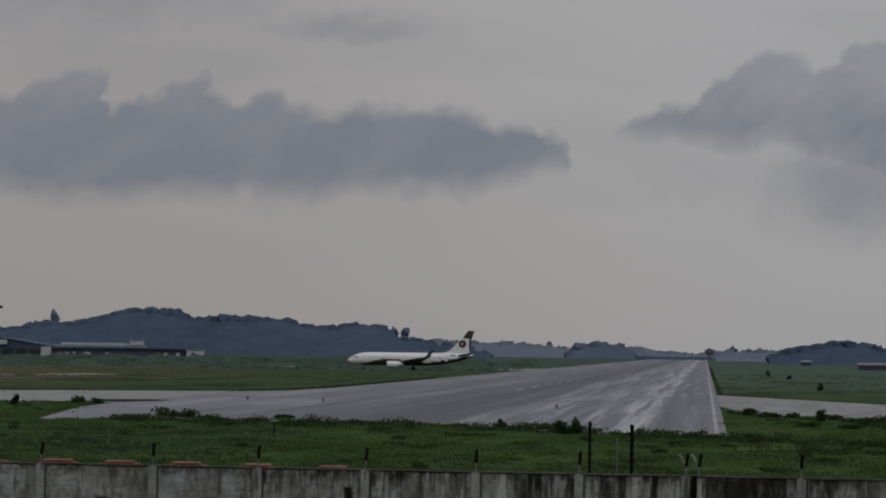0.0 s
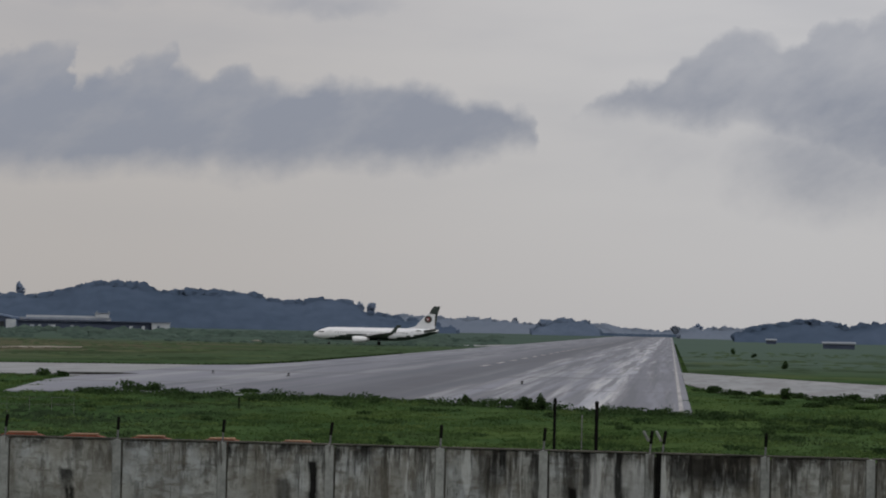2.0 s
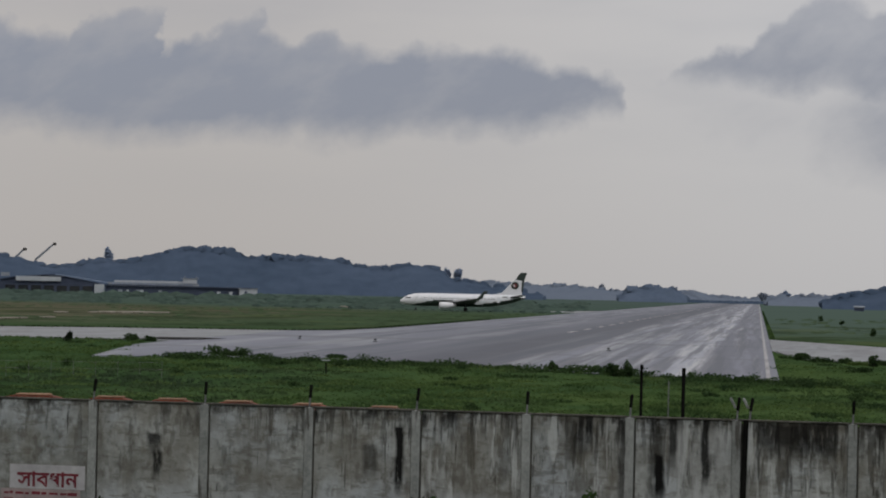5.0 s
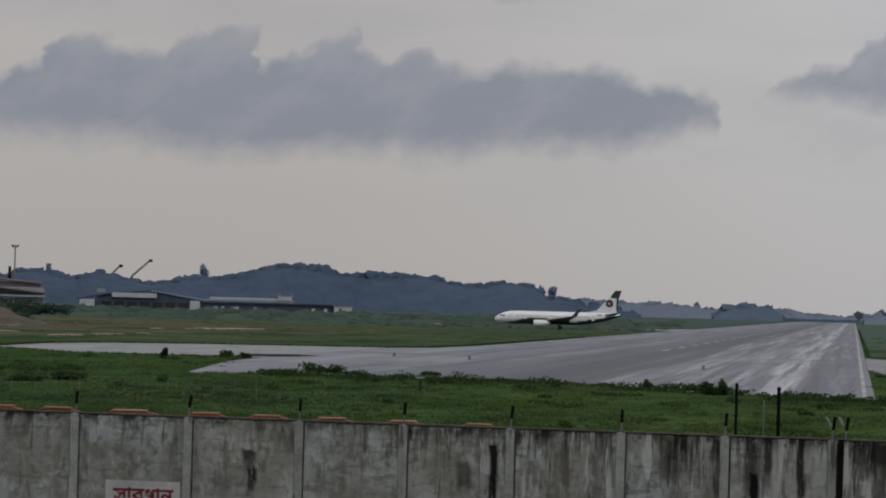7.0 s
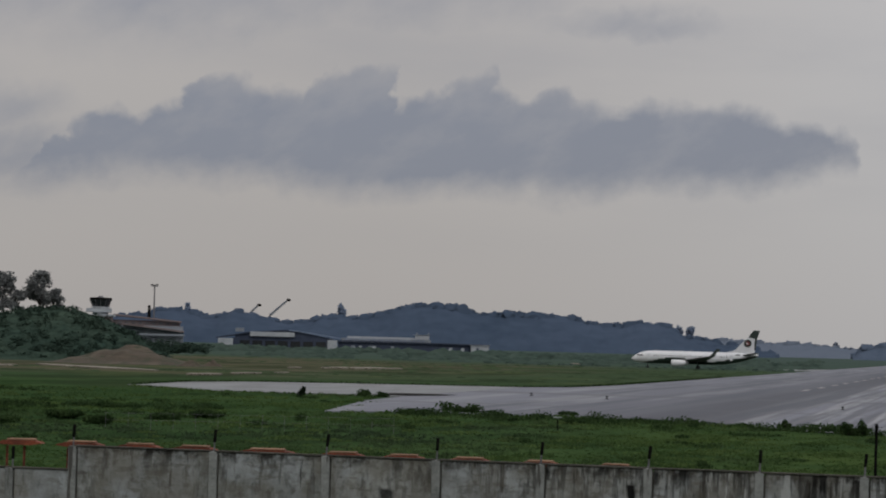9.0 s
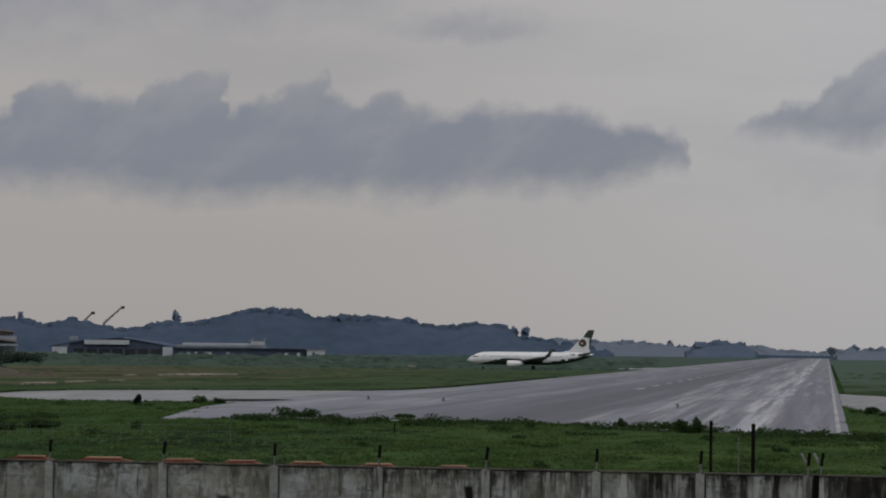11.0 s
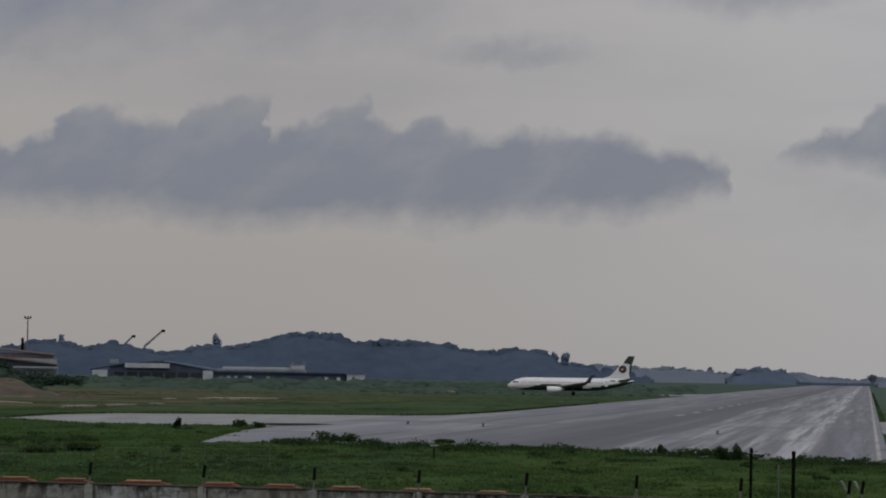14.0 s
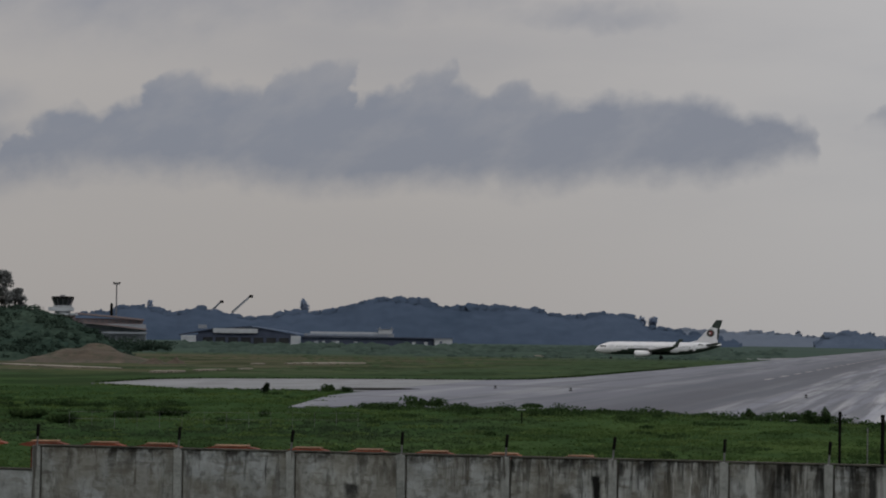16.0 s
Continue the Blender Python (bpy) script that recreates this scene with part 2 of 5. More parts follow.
overlay(GRASS, (0.034, 0.044, 0.026), (0.25, 1.2, 1), 0.06, 0.50, 0.58, 0.8, band=((1, 400, 450, 740, 900), (0, -360, -300, -140, -85)))
overlay(GRASS, (0.125, 0.105, 0.080), (0.16, 1.6, 1), 0.045, 0.55, 0.60, 0.7, band=((1, 400, 450, 740, 900), (0, -360, -300, -130, -85)))


def across(m, x0, x1, stops, amount, sway):
    """Lays lengthwise bands over a pavement: stops are (x, grey tone), and the bands sway a little along the way."""
    nt, ln = m.node_tree.nodes, m.node_tree.links
    bsdf = nt["Principled BSDF"]
    under = bsdf.inputs["Base Color"].links[0].from_socket
    geo, mapping, shake = nt.new("ShaderNodeNewGeometry"), nt.new("ShaderNodeMapping"), nt.new("ShaderNodeTexNoise")
    mapping.inputs["Scale"].default_value = (0.5, 0.02, 1)
    shake.inputs["Scale"].default_value, shake.inputs["Detail"].default_value = 1.0, 4.0
    ln.new(geo.outputs["Position"], mapping.inputs[0])
    ln.new(mapping.outputs[0], shake.inputs["Vector"])
    split, push, span = nt.new("ShaderNodeSeparateXYZ"), nt.new("ShaderNodeMath"), nt.new("ShaderNodeMapRange")
    ln.new(geo.outputs["Position"], split.inputs[0])
    push.operation = "MULTIPLY_ADD"
    ln.new(shake.outputs["Fac"], push.inputs[0])
    push.inputs[1].default_value = sway
    ln.new(split.outputs[0], push.inputs[2])
    ln.new(push.outputs[0], span.inputs[0])
    span.inputs[1].default_value, span.inputs[2].default_value = x0 + sway / 2, x1 + sway / 2
    bands = nt.new("ShaderNodeValToRGB")
    for k, (x, tone) in enumerate(stops):
        e = bands.color_ramp.elements[k] if k < 2 else bands.color_ramp.elements.new(1.0)
        e.position = (x - x0) / (x1 - x0)
        e.color = (tone * 0.935, tone * 0.985, tone * (1.27 - tone * 0.5), 1)
    ln.new(span.outputs[0], bands.inputs[0])
    mixer = nt.new("ShaderNodeMix")
    mixer.data_type = "RGBA"
    mixer.inputs[0].default_value = amount
    ln.new(under, mixer.inputs[6])
    ln.new(bands.outputs[0], mixer.inputs[7])
    ln.new(mixer.outputs[2], bsdf.inputs["Base Color"])


overlay(GRASS, (0.026, 0.040, 0.021), (0.4, 0.14, 1), 0.13, 0.50, 0.58, 0.7, band=(1, 290, 320, 620, 760))
overlay(GRASS, (0.070, 0.088, 0.040), (0.4, 0.14, 1), 0.10, 0.54, 0.64, 0.5, band=(1, 290, 320, 620, 760))
RUNWAY = material("weathered_asphalt", (0.096, 0.108, 0.130), (0.150, 0.165, 0.190), 0.75, coarse=0.05, fine=2.0, bump=0.2, stretch=(1, 0.12, 1), spec=0.2)
across(RUNWAY, -68.0, 4.0, ((-67, 0.155), (-58, 0.165), (-50, 0.145), (-42, 0.125), (-36, 0.115), (-31.5, 0.088), (-29, 0.060), (-25, 0.064), (-21.5, 0.082), (-19, 0.19), (-16.5, 0.125), (-14.5, 0.21), (-12, 0.14),
                            (-10.2, 0.20), (-8.8, 0.15), (-7.9, 0.24), (-6.6, 0.30), (-5.6, 0.25), (-4.8, 0.13), (-2.4, 0.115), (-1.5, 0.17), (-0.6, 0.12), (0.4, 0.13), (2.0, 0.16)), 0.85, 5.0)
overlay(RUNWAY, (0.070, 0.078, 0.098), (1, 0.014, 1), 0.30, 0.46, 0.60, 0.75, detail=4.0, band=(0, -62, -54, -16, -8))
overlay(RUNWAY, (0.240, 0.252, 0.270), (1, 0.010, 1), 0.42, 0.50, 0.60, 0.75, detail=4.0, band=(0, -26, -18, -9, -6))
overlay(RUNWAY, (0.250, 0.262, 0.275), (1, 0.05, 1), 0.22, 0.52, 0.62, 0.5, detail=5.0, band=(0, -66, -60, -44, -30))
overlay(RUNWAY, (0.085, 0.092, 0.108), (0.10, 1, 1), 0.045, 0.57, 0.62, 0.55, detail=3.0)
overlay(RUNWAY, (0.30, 0.305, 0.325), (0.9, 0.012, 1), 0.55, 0.54, 0.64, 0.6, detail=5.0, band=(0, -24, -18, 1, 2))
overlay(RUNWAY, (0.40, 0.405, 0.415), (1, 0.018, 1), 0.8, 0.48, 0.60, 0.65, detail=5.0, band=(0, -9.0, -7.6, -5.4, -4.4))
overlay(RUNWAY, (0.082, 0.088, 0.106), (0.9, 0.010, 1), 0.7, 0.48, 0.58, 0.75, detail=5.0, band=(0, -24, -18, 1, 2))
CONCRETE_SLAB = material("pale_concrete_slab", (0.146, 0.157, 0.168), (0.218, 0.230, 0.240), 0.8, coarse=0.08, fine=1.5, bump=0.2)
overlay(CONCRETE_SLAB, (0.13, 0.132, 0.142), (1, 0.22, 1), 0.20, 0.5, 0.60, 0.7)
overlay(CONCRETE_SLAB, (0.115, 0.118, 0.128), (1, 0.14, 1), 0.55, 0.52, 0.62, 0.7, band=(0, 2, 4, 200, 201))
BARE = material("pale_dry_earth", (0.100, 0.092, 0.072), (0.215, 0.196, 0.160), 1.0, coarse=0.08, fine=0.6, bump=0.4, depth=0.1, stretch=(0.5, 0.2, 1))
FADED_PAINT = material("faded_white_paint", (0.14, 0.14, 0.15), (0.34, 0.335, 0.33), 0.7, coarse=0.2, fine=2.0, bump=0.1, stretch=(1, 0.3, 1))
WALL = material("stained_concrete", (0.160, 0.170, 0.164), (0.285, 0.300, 0.292), 0.95, coarse=1.0, fine=7.0, bump=0.6, depth=0.03, vary=0.14, spec=0.05)
overlay(WALL, (0.29, 0.318, 0.335), (1, 1, 0.5), 0.8, 0.46, 0.60, 0.7)
overlay(WALL, (0.080, 0.077, 0.068), (1, 1, 0.30), 1.5, 0.53, 0.64, 0.55)
overlay(WALL, (0.046, 0.043, 0.037), (1, 1, 0.35), 2.6, 0.55, 0.62, 0.5, band=((0, -10, -7, 20, 30), (2, 0.2, 1.4, 9, 10)))
overlay(WALL, (0.100, 0.096, 0.084), (0.6, 0.6, 1.2), 1.3, 0.48, 0.60, 0.35, detail=7.0)
overlay(WALL, (0.030, 0.028, 0.025), (1, 1, 0.15), 4.4, 0.575, 0.62, 0.5, band=(2, 1.0, 2.6, 9, 10))
overlay(WALL, (0.018, 0.017, 0.015), (1, 1, 0.11), 5.0, 0.575, 0.605, 0.7, band=((0, -10, -7.5, 20, 30), (2, 0.7, 2.3, 9, 10)))
overlay(WALL, (0.014, 0.013, 0.012), (1, 1, 0.10), 6.5, 0.64, 0.67, 0.8)
overlay(WALL, (0.028, 0.026, 0.021), (1, 1, 0.7), 1.6, 0.38, 0.52, 0.9, band=((0, 0.2, 0.9, 2.0, 3.2), (2, 1.9, 2.9, 9, 10)))
overlay(WALL, (0.048, 0.045, 0.038), (1, 1, 0.4), 1.9, 0.44, 0.60, 0.65, band=((0, 1.5, 3, 20, 30), (2, 1.2, 2.7, 9, 10)))
overlay(WALL, (0.07, 0.068, 0.063), (0.6, 0.6, 2.0), 2.6, 0.58, 0.64, 0.5)
overlay(WALL, (0.060, 0.058, 0.053), (1, 1, 0.8), 4.0, 0.55, 0.66, 0.6, detail=8.0)
overlay(WALL, (0.300, 0.322, 0.325), (1, 1, 0.6), 3.0, 0.56, 0.66, 0.5, detail=8.0)
overlay(WALL, (0.020, 0.019, 0.017), (1, 1, 1), 6.0, 0.40, 0.60, 0.9, band=(2, 3.0, 3.2, 9, 10))
overlay(WALL, (0.320, 0.352, 0.372), (1, 1, 0.6), 0.8, 0.38, 0.54, 0.6, band=(2, -2, -1, 0.9, 1.7))
overlay(WALL, (0.125, 0.118, 0.098), (0.8, 0.8, 0.7), 1.1, 0.46, 0.58, 0.55, detail=8.0, band=(2, 0.9, 1.6, 9, 10))
overlay(WALL, (0.075, 0.071, 0.060), (1.0, 1.0, 0.45), 3.4, 0.57, 0.64, 0.55, detail=8.0)
overlay(WALL, (0.105, 0.100, 0.086), (0.7, 0.7, 2.4), 3.0, 0.57, 0.62, 0.5, detail=7.0)
overlay(WALL, (0.37, 0.39, 0.385), (1, 1, 0.10), 3.2, 0.57, 0.62, 0.6, detail=5.0, band=(0, -9, -7, 20, 30))
overlay(WALL, (0.012, 0.011, 0.010), (1, 1, 0.09), 5.5, 0.58, 0.61, 0.65, detail=5.0, band=((0, -8.6, -8.0, 20, 30), (2, 1.6, 2.9, 9, 10)))
overlay(WALL, (0.310, 0.340, 0.358), (1, 1, 0.7), 0.9, 0.36, 0.52, 0.6, band=(0, -80, -79, -22.6, -22.0))
overlay(WALL, (0.020, 0.019, 0.017), (1, 1, 0.11), 7.0, 0.54, 0.58, 0.6, detail=4.0, band=((0, -13.2, -10.5, 20, 30), (2, 2.2, 3.0, 9, 10)))
overlay(WALL, (0.016, 0.015, 0.013), (1, 1, 0.2), 3.2, 0.56, 0.62, 0.55, detail=4.0, band=(2, 2.6, 3.1, 9, 10))
overlay(WALL, (0.300, 0.312, 0.315), (1, 1, 0.35), 1.6, 0.40, 0.55, 0.55, detail=6.0, band=((0, -2.0, -1.7, -0.5, -0.3), (2, -1, 0, 2.9, 3.2)))
WALL_STAINS = [  # left, right, bottom and top of dark runs on the wall, and their strength
    (-13.97, -13.70, 2.17, 2.59, 0.85),
    (-13.85, -13.68, 1.60, 2.18, 0.90),
    (-8.10, -7.97, 1.49, 2.82, 0.97),
    (-8.86, -8.57, 1.66, 2.46, 0.60),
    (-8.83, -8.62, 3.03, 3.29, 0.90),
    (-10.13, -9.98, 2.94, 3.30, 0.85),
    (-2.32, -2.03, 1.50, 3.30, 0.55),
    (-2.19, -2.05, 1.53, 2.45, 0.97),
    (-1.89, -1.77, 2.33, 3.28, 0.85),
    (-1.15, -1.05, 1.85, 3.30, 0.90),
    (-3.75, -3.65, 2.62, 3.25, 0.90),
    (-4.20, -3.79, 2.26, 3.18, 0.50),
    (-7.62, -7.48, 2.81, 3.29, 0.85),
    (-7.07, -6.76, 2.90, 3.29, 0.70),
    (-3.00, -2.85, 1.09, 3.25, 0.60),
    (0.10, 1.78, 2.58, 3.24, 0.80),
]
for left, right, bottom, top, strength in WALL_STAINS:
    soft = min(0.05, (right - left) * 0.25)
    left, right = left - 0.03, right + 0.03
    overlay(WALL, (0.005, 0.005, 0.005), (1, 1, 0.25), 9.0, 0.24, 0.42, strength,
            band=((0, left - soft, left + soft, right - soft, right + soft), (2, bottom - 0.2, bottom + 0.25, top - 0.03, top + 0.1)), wobble=0.16)
POST = material("pale_concrete", (0.125, 0.134, 0.130), (0.225, 0.238, 0.232), 0.9, coarse=2.0, fine=14.0, bump=0.4, vary=0.15)
overlay(POST, (0.040, 0.037, 0.033), (1, 1, 0.10), 5.0, 0.55, 0.62, 0.85)
CAP = material("mossy_coping", (0.018, 0.018, 0.015), (0.075, 0.072, 0.062), 0.95, coarse=1.3, fine=10.0, bump=0.5)
# Distance haze is painted in: these woods turn bluer and paler with range.
FAR_WOODS = material("haze_blue_woods", (0.038, 0.056, 0.086), (0.059, 0.081, 0.121), 1.0, coarse=0.006, fine=0.05, bump=0.0, vary=0.10, island=True, spec=0.0)
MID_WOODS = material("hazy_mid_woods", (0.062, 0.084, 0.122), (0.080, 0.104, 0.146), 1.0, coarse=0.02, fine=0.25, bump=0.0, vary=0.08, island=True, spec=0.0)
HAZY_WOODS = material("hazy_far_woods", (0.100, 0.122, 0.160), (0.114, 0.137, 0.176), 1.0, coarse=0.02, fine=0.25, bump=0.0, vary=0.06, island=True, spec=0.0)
# Leaf copies, haze included, lifted against the crowns' own shade.
FAR_LEAF = material("haze_blue_leaves", (0.235, 0.290, 0.390), (0.265, 0.325, 0.430), 1.0, coarse=0.02, fine=0.25, bump=0.0, vary=0.08, island=True, spec=0.0)
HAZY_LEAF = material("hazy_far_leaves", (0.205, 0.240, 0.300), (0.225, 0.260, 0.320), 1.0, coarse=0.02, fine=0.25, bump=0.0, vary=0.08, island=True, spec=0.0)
NEAR_WOODS = material("bushy_scrub", (0.020, 0.036, 0.030), (0.042, 0.063, 0.048), 1.0, coarse=0.035, fine=0.6, bump=0.0, vary=0.16, island=True, spec=0.0)
# Scrub colour again, lightened and blued: haze over the far field painted in.
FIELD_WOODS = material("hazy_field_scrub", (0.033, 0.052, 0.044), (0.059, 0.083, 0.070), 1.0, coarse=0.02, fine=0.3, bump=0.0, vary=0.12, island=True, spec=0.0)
SHRUB_DARK = material("dark_shrub_leaves", (0.007, 0.012, 0.007), (0.014, 0.022, 0.012), 0.9, coarse=0.8, fine=6.0, bump=0.0, vary=0.2, island=True, spec=0.0)
FIELD_WEED = material("field_weeds", (0.028, 0.046, 0.026), (0.056, 0.080, 0.042), 1.0, coarse=0.03, fine=0.4, bump=0.0, vary=0.2, island=True, spec=0.0)
LEAF = material("weed_leaves", (0.020, 0.041, 0.016), (0.045, 0.076, 0.028), 0.8, coarse=0.8, fine=6.0, bump=0.0, vary=0.35, island=True, spec=0.05)
DARK_LEAF = material("grey_green_tree_leaves", (0.160, 0.172, 0.176), (0.220, 0.230, 0.228), 0.9, coarse=0.3, fine=2.0, bump=0.0, vary=0.35, island=True, spec=0.1)
BLADE = material("grass_blades", (0.043, 0.083, 0.027), (0.076, 0.125, 0.044), 0.9, coarse=0.07, fine=0.3, bump=0.0, vary=0.08, island=True, spec=0.0)
LIGHT_BLADE = material("pale_grass_blades", (0.052, 0.092, 0.030), (0.092, 0.138, 0.050), 0.9, coarse=0.3, fine=2.0, bump=0.0, vary=0.15, island=True, spec=0.0)
overlay(BLADE, (0.090, 0.136, 0.038), (1, 0.5, 1), 0.06, 0.50, 0.63, 0.65)
overlay(BLADE, (0.040, 0.056, 0.033), (1, 0.4, 1), 0.045, 0.50, 0.62, 0.65)
overlay(BLADE, (0.028, 0.052, 0.020), (1, 0.35, 1), 0.13, 0.50, 0.60, 0.65)
overlay(BLADE, (0.112, 0.160, 0.052), (1, 0.35, 1), 0.17, 0.56, 0.66, 0.6)
overlay(BLADE, (0.036, 0.056, 0.034), (1, 0.5, 1), 0.06, 0.28, 0.45, 0.75, band=((0, -80, -64, -34, -26), (1, 145, 160, 190, 205)))
let_through(LIGHT_BLADE)
let_through(FAR_LEAF)
let_through(HAZY_LEAF)
let_through(DARK_LEAF, 0.5)
let_through(BLADE)
let_through(LEAF, 0.5)
BARK = material("bark", (0.030, 0.026, 0.022), (0.060, 0.052, 0.045), 0.95, coarse=1.0, fine=8.0)
EARTH = material("bare_brown_earth", (0.046, 0.039, 0.030), (0.082, 0.067, 0.051), 1.0, coarse=0.1, fine=1.2, bump=0.6, depth=0.2)
overlay(EARTH, (0.030, 0.040, 0.022), (1, 1, 2.5), 0.25, 0.50, 0.60, 0.7)
overlay(EARTH, (0.110, 0.092, 0.070), (0.4, 0.4, 3.0), 0.5, 0.56, 0.64, 0.6)
# White dimmed towards blue, so the distance haze is in the paint.
WHITEWASH = material("whitewashed_wall", (0.26, 0.285, 0.31), (0.36, 0.385, 0.41), 0.85, coarse=0.2, fine=2.0, bump=0.1)
NAVY = material("dark_blue_cladding", (0.024, 0.034, 0.060), (0.040, 0.052, 0.084), 0.7, coarse=0.15, fine=1.5, bump=0.1)
BLUE_ROOF = material("pale_blue_sheet_roof", (0.13, 0.17, 0.25), (0.19, 0.23, 0.31), 0.5, coarse=0.2, fine=2.0, bump=0.1)
GREY_WALL = material("grey_plaster", (0.15, 0.17, 0.20), (0.22, 0.245, 0.275), 0.85, coarse=0.2, fine=2.0, bump=0.1)
# Red-brown greyed and paled: haze over the far buildings is in this colour.
BRICK_RED = material("hazed_red_brown_roofing", (0.150, 0.120, 0.123), (0.200, 0.165, 0.167), 0.85, coarse=0.2, fine=1.5, bump=0.2)
DARK_GLASS = material("dark_window_glass", (0.012, 0.014, 0.016), (0.022, 0.025, 0.028), 0.1, coarse=0.5, fine=3.0, bump=0.0, spec=0.5)
STEEL = material("dull_grey_steel", (0.10, 0.10, 0.11), (0.18, 0.18, 0.19), 0.55, 0.6, coarse=1.0, fine=8.0, bump=0.1)
BLACK_IRON = material("black_painted_iron", (0.003, 0.003, 0.003), (0.008, 0.008, 0.007), 0.9, coarse=3.0, fine=20.0, bump=0.2, spec=0.05)
RUST = material("rust_red_paint", (0.050, 0.016, 0.010), (0.190, 0.050, 0.024), 0.8, coarse=2.0, fine=14.0, bump=0.3, vary=0.2)
SALMON = material("faded_ochre_paint", (0.13, 0.070, 0.042), (0.25, 0.150, 0.095), 0.8, coarse=2.0, fine=14.0, bump=0.3, vary=0.2)
AIR_WHITE = material("white_aircraft_paint", (0.52, 0.54, 0.57), (0.62, 0.63, 0.65), 0.35, coarse=0.1, fine=1.0, bump=0.0, spec=0.5, world_space=False)
AIR_GREEN = material("dark_green_aircraft_paint", (0.012, 0.022, 0.018), (0.020, 0.032, 0.026), 0.4, coarse=0.2, fine=1.0, bump=0.0, spec=0.5, world_space=False)
AIR_RED = material("deep_red_aircraft_paint", (0.12, 0.012, 0.014), (0.17, 0.02, 0.02), 0.4, coarse=0.2, fine=1.0, bump=0.0, spec=0.5, world_space=False)
# Wing grey is set darker: the wings' shade is mixed into the paint.
AIR_GREY = material("shaded_grey_wing_paint", (0.075, 0.08, 0.085), (0.12, 0.125, 0.13), 0.45, coarse=0.2, fine=1.0, bump=0.0, spec=0.5, world_space=False)
TYRE = material("black_rubber", (0.010, 0.010, 0.010), (0.020, 0.020, 0.020), 0.85, coarse=1.0, fine=8.0)
SIGN_WHITE = material("whitewashed_sign", (0.25, 0.25, 0.26), (0.35, 0.35, 0.36), 0.9, coarse=1.5, fine=8.0, bump=0.2)
SIGN_PINK = material("pink_washed_sign", (0.19, 0.16, 0.16), (0.28, 0.23, 0.23), 0.9, coarse=1.5, fine=8.0, bump=0.2)
SIGN_FADED = material("faded_red_sign_paint", (0.130, 0.060, 0.060), (0.200, 0.110, 0.108), 0.85, coarse=3.0, fine=20.0, bump=0.1)
SIGN_RED = material("red_sign_paint", (0.085, 0.010, 0.018), (0.140, 0.020, 0.030), 0.8, coarse=3.0, fine=20.0, bump=0.1)


# ---- building helpers ----
def mesh_of(bm, name, mat):
    me = bpy.data.meshes.new(name)
    bm.to_mesh(me)
    bm.free()
    for m in (mat if isinstance(mat, (list, tuple)) else (mat,)):
        me.materials.append(m)
    return me


def part(name, bm, mat, parent=None, label=""):
    """One mesh object, under a thing or a part if one is given."""
    ob = new(name, mesh_of(bm, name, mat))
    if parent:
        ob.parent = parent
    if label:
        ob["label"] = label
    return ob


def thing(name, m, label, category, group="", kind=""):
    ob = new(name)
    ob.matrix_world = m
    return tagged(ob, label, category, group, kind)


def box(bm, size, at=(0, 0, 0), turn=None, bevel=0.0):
    made = bmesh.ops.create_cube(bm, size=1.0)["verts"]
    m = Matrix.Translation(at) @ (turn or Matrix.Identity(4)) @ Matrix.Diagonal((*size, 1))
    bmesh.ops.transform(bm, matrix=m, verts=made)
    if bevel:
        edges = list({e for v in made for e in v.link_edges})
        bmesh.ops.bevel(bm, geom=edges, offset=bevel, segments=1, affect="EDGES")
    return bm


def tube(bm, a, b, ra, rb, sides=8):
    a, b = Vector(a), Vector(b)
    way = b - a
    m = Matrix.Translation((a + b) / 2) @ way.to_track_quat("Z", "Y").to_matrix().to_4x4()
    bmesh.ops.create_cone(bm, cap_ends=True, segments=sides, radius1=ra, radius2=rb, depth=way.length, matrix=m)
    return bm


def slab(bm, outline, top, thick):
    """A flat plate from an outline of (x, y)."""
    verts = [bm.verts.new((x, y, top)) for x, y in outline]
    face = bm.faces.new(verts)
    bmesh.ops.recalc_face_normals(bm, faces=[face])
    if face.normal.z < 0:
        face.normal_flip()
    down = bmesh.ops.extrude_face_region(bm, geom=[face])["geom"]
    bmesh.ops.translate(bm, verts=[g for g in down if isinstance(g, bmesh.types.BMVert)], vec=(0, 0, -thick))
    bmesh.ops.recalc_face_normals(bm, faces=bm.faces)
    return bm


def raw_mesh(name, verts, faces, mat, smooth=False, upright=False):
    me = bpy.data.meshes.new(name)
    me.from_pydata(verts, [], faces)
    me.materials.append(mat)
    if upright:  # blades take the light as the whole sward does
        me.normals_split_custom_set_from_vertices([(0.0, 0.0, 1.0)] * len(me.vertices))
    if smooth:
        me.polygons.foreach_set("use_smooth", [True] * len(me.polygons))
    me.update()
    return new(name, me)


# ---- ground and pavements ----
def soft_step(a, b, v):
    k = min(1.0, max(0.0, (v - a) / (b - a)))
    return k * k * (3 - 2 * k)


def ground_height(x, y):
    """Low uneven field; level under the pavements."""
    rough = 0.16 * noise.noise((x * 0.05, y * 0.03, 0.3)) + 0.06 * noise.noise((x * 0.3, y * 0.2, 4.0))
    level = soft_step(-125, -108, x) * (1 - soft_step(75, 95, x)) * soft_step(205, 218, y)
    return -0.10 + rough * (1 - level)


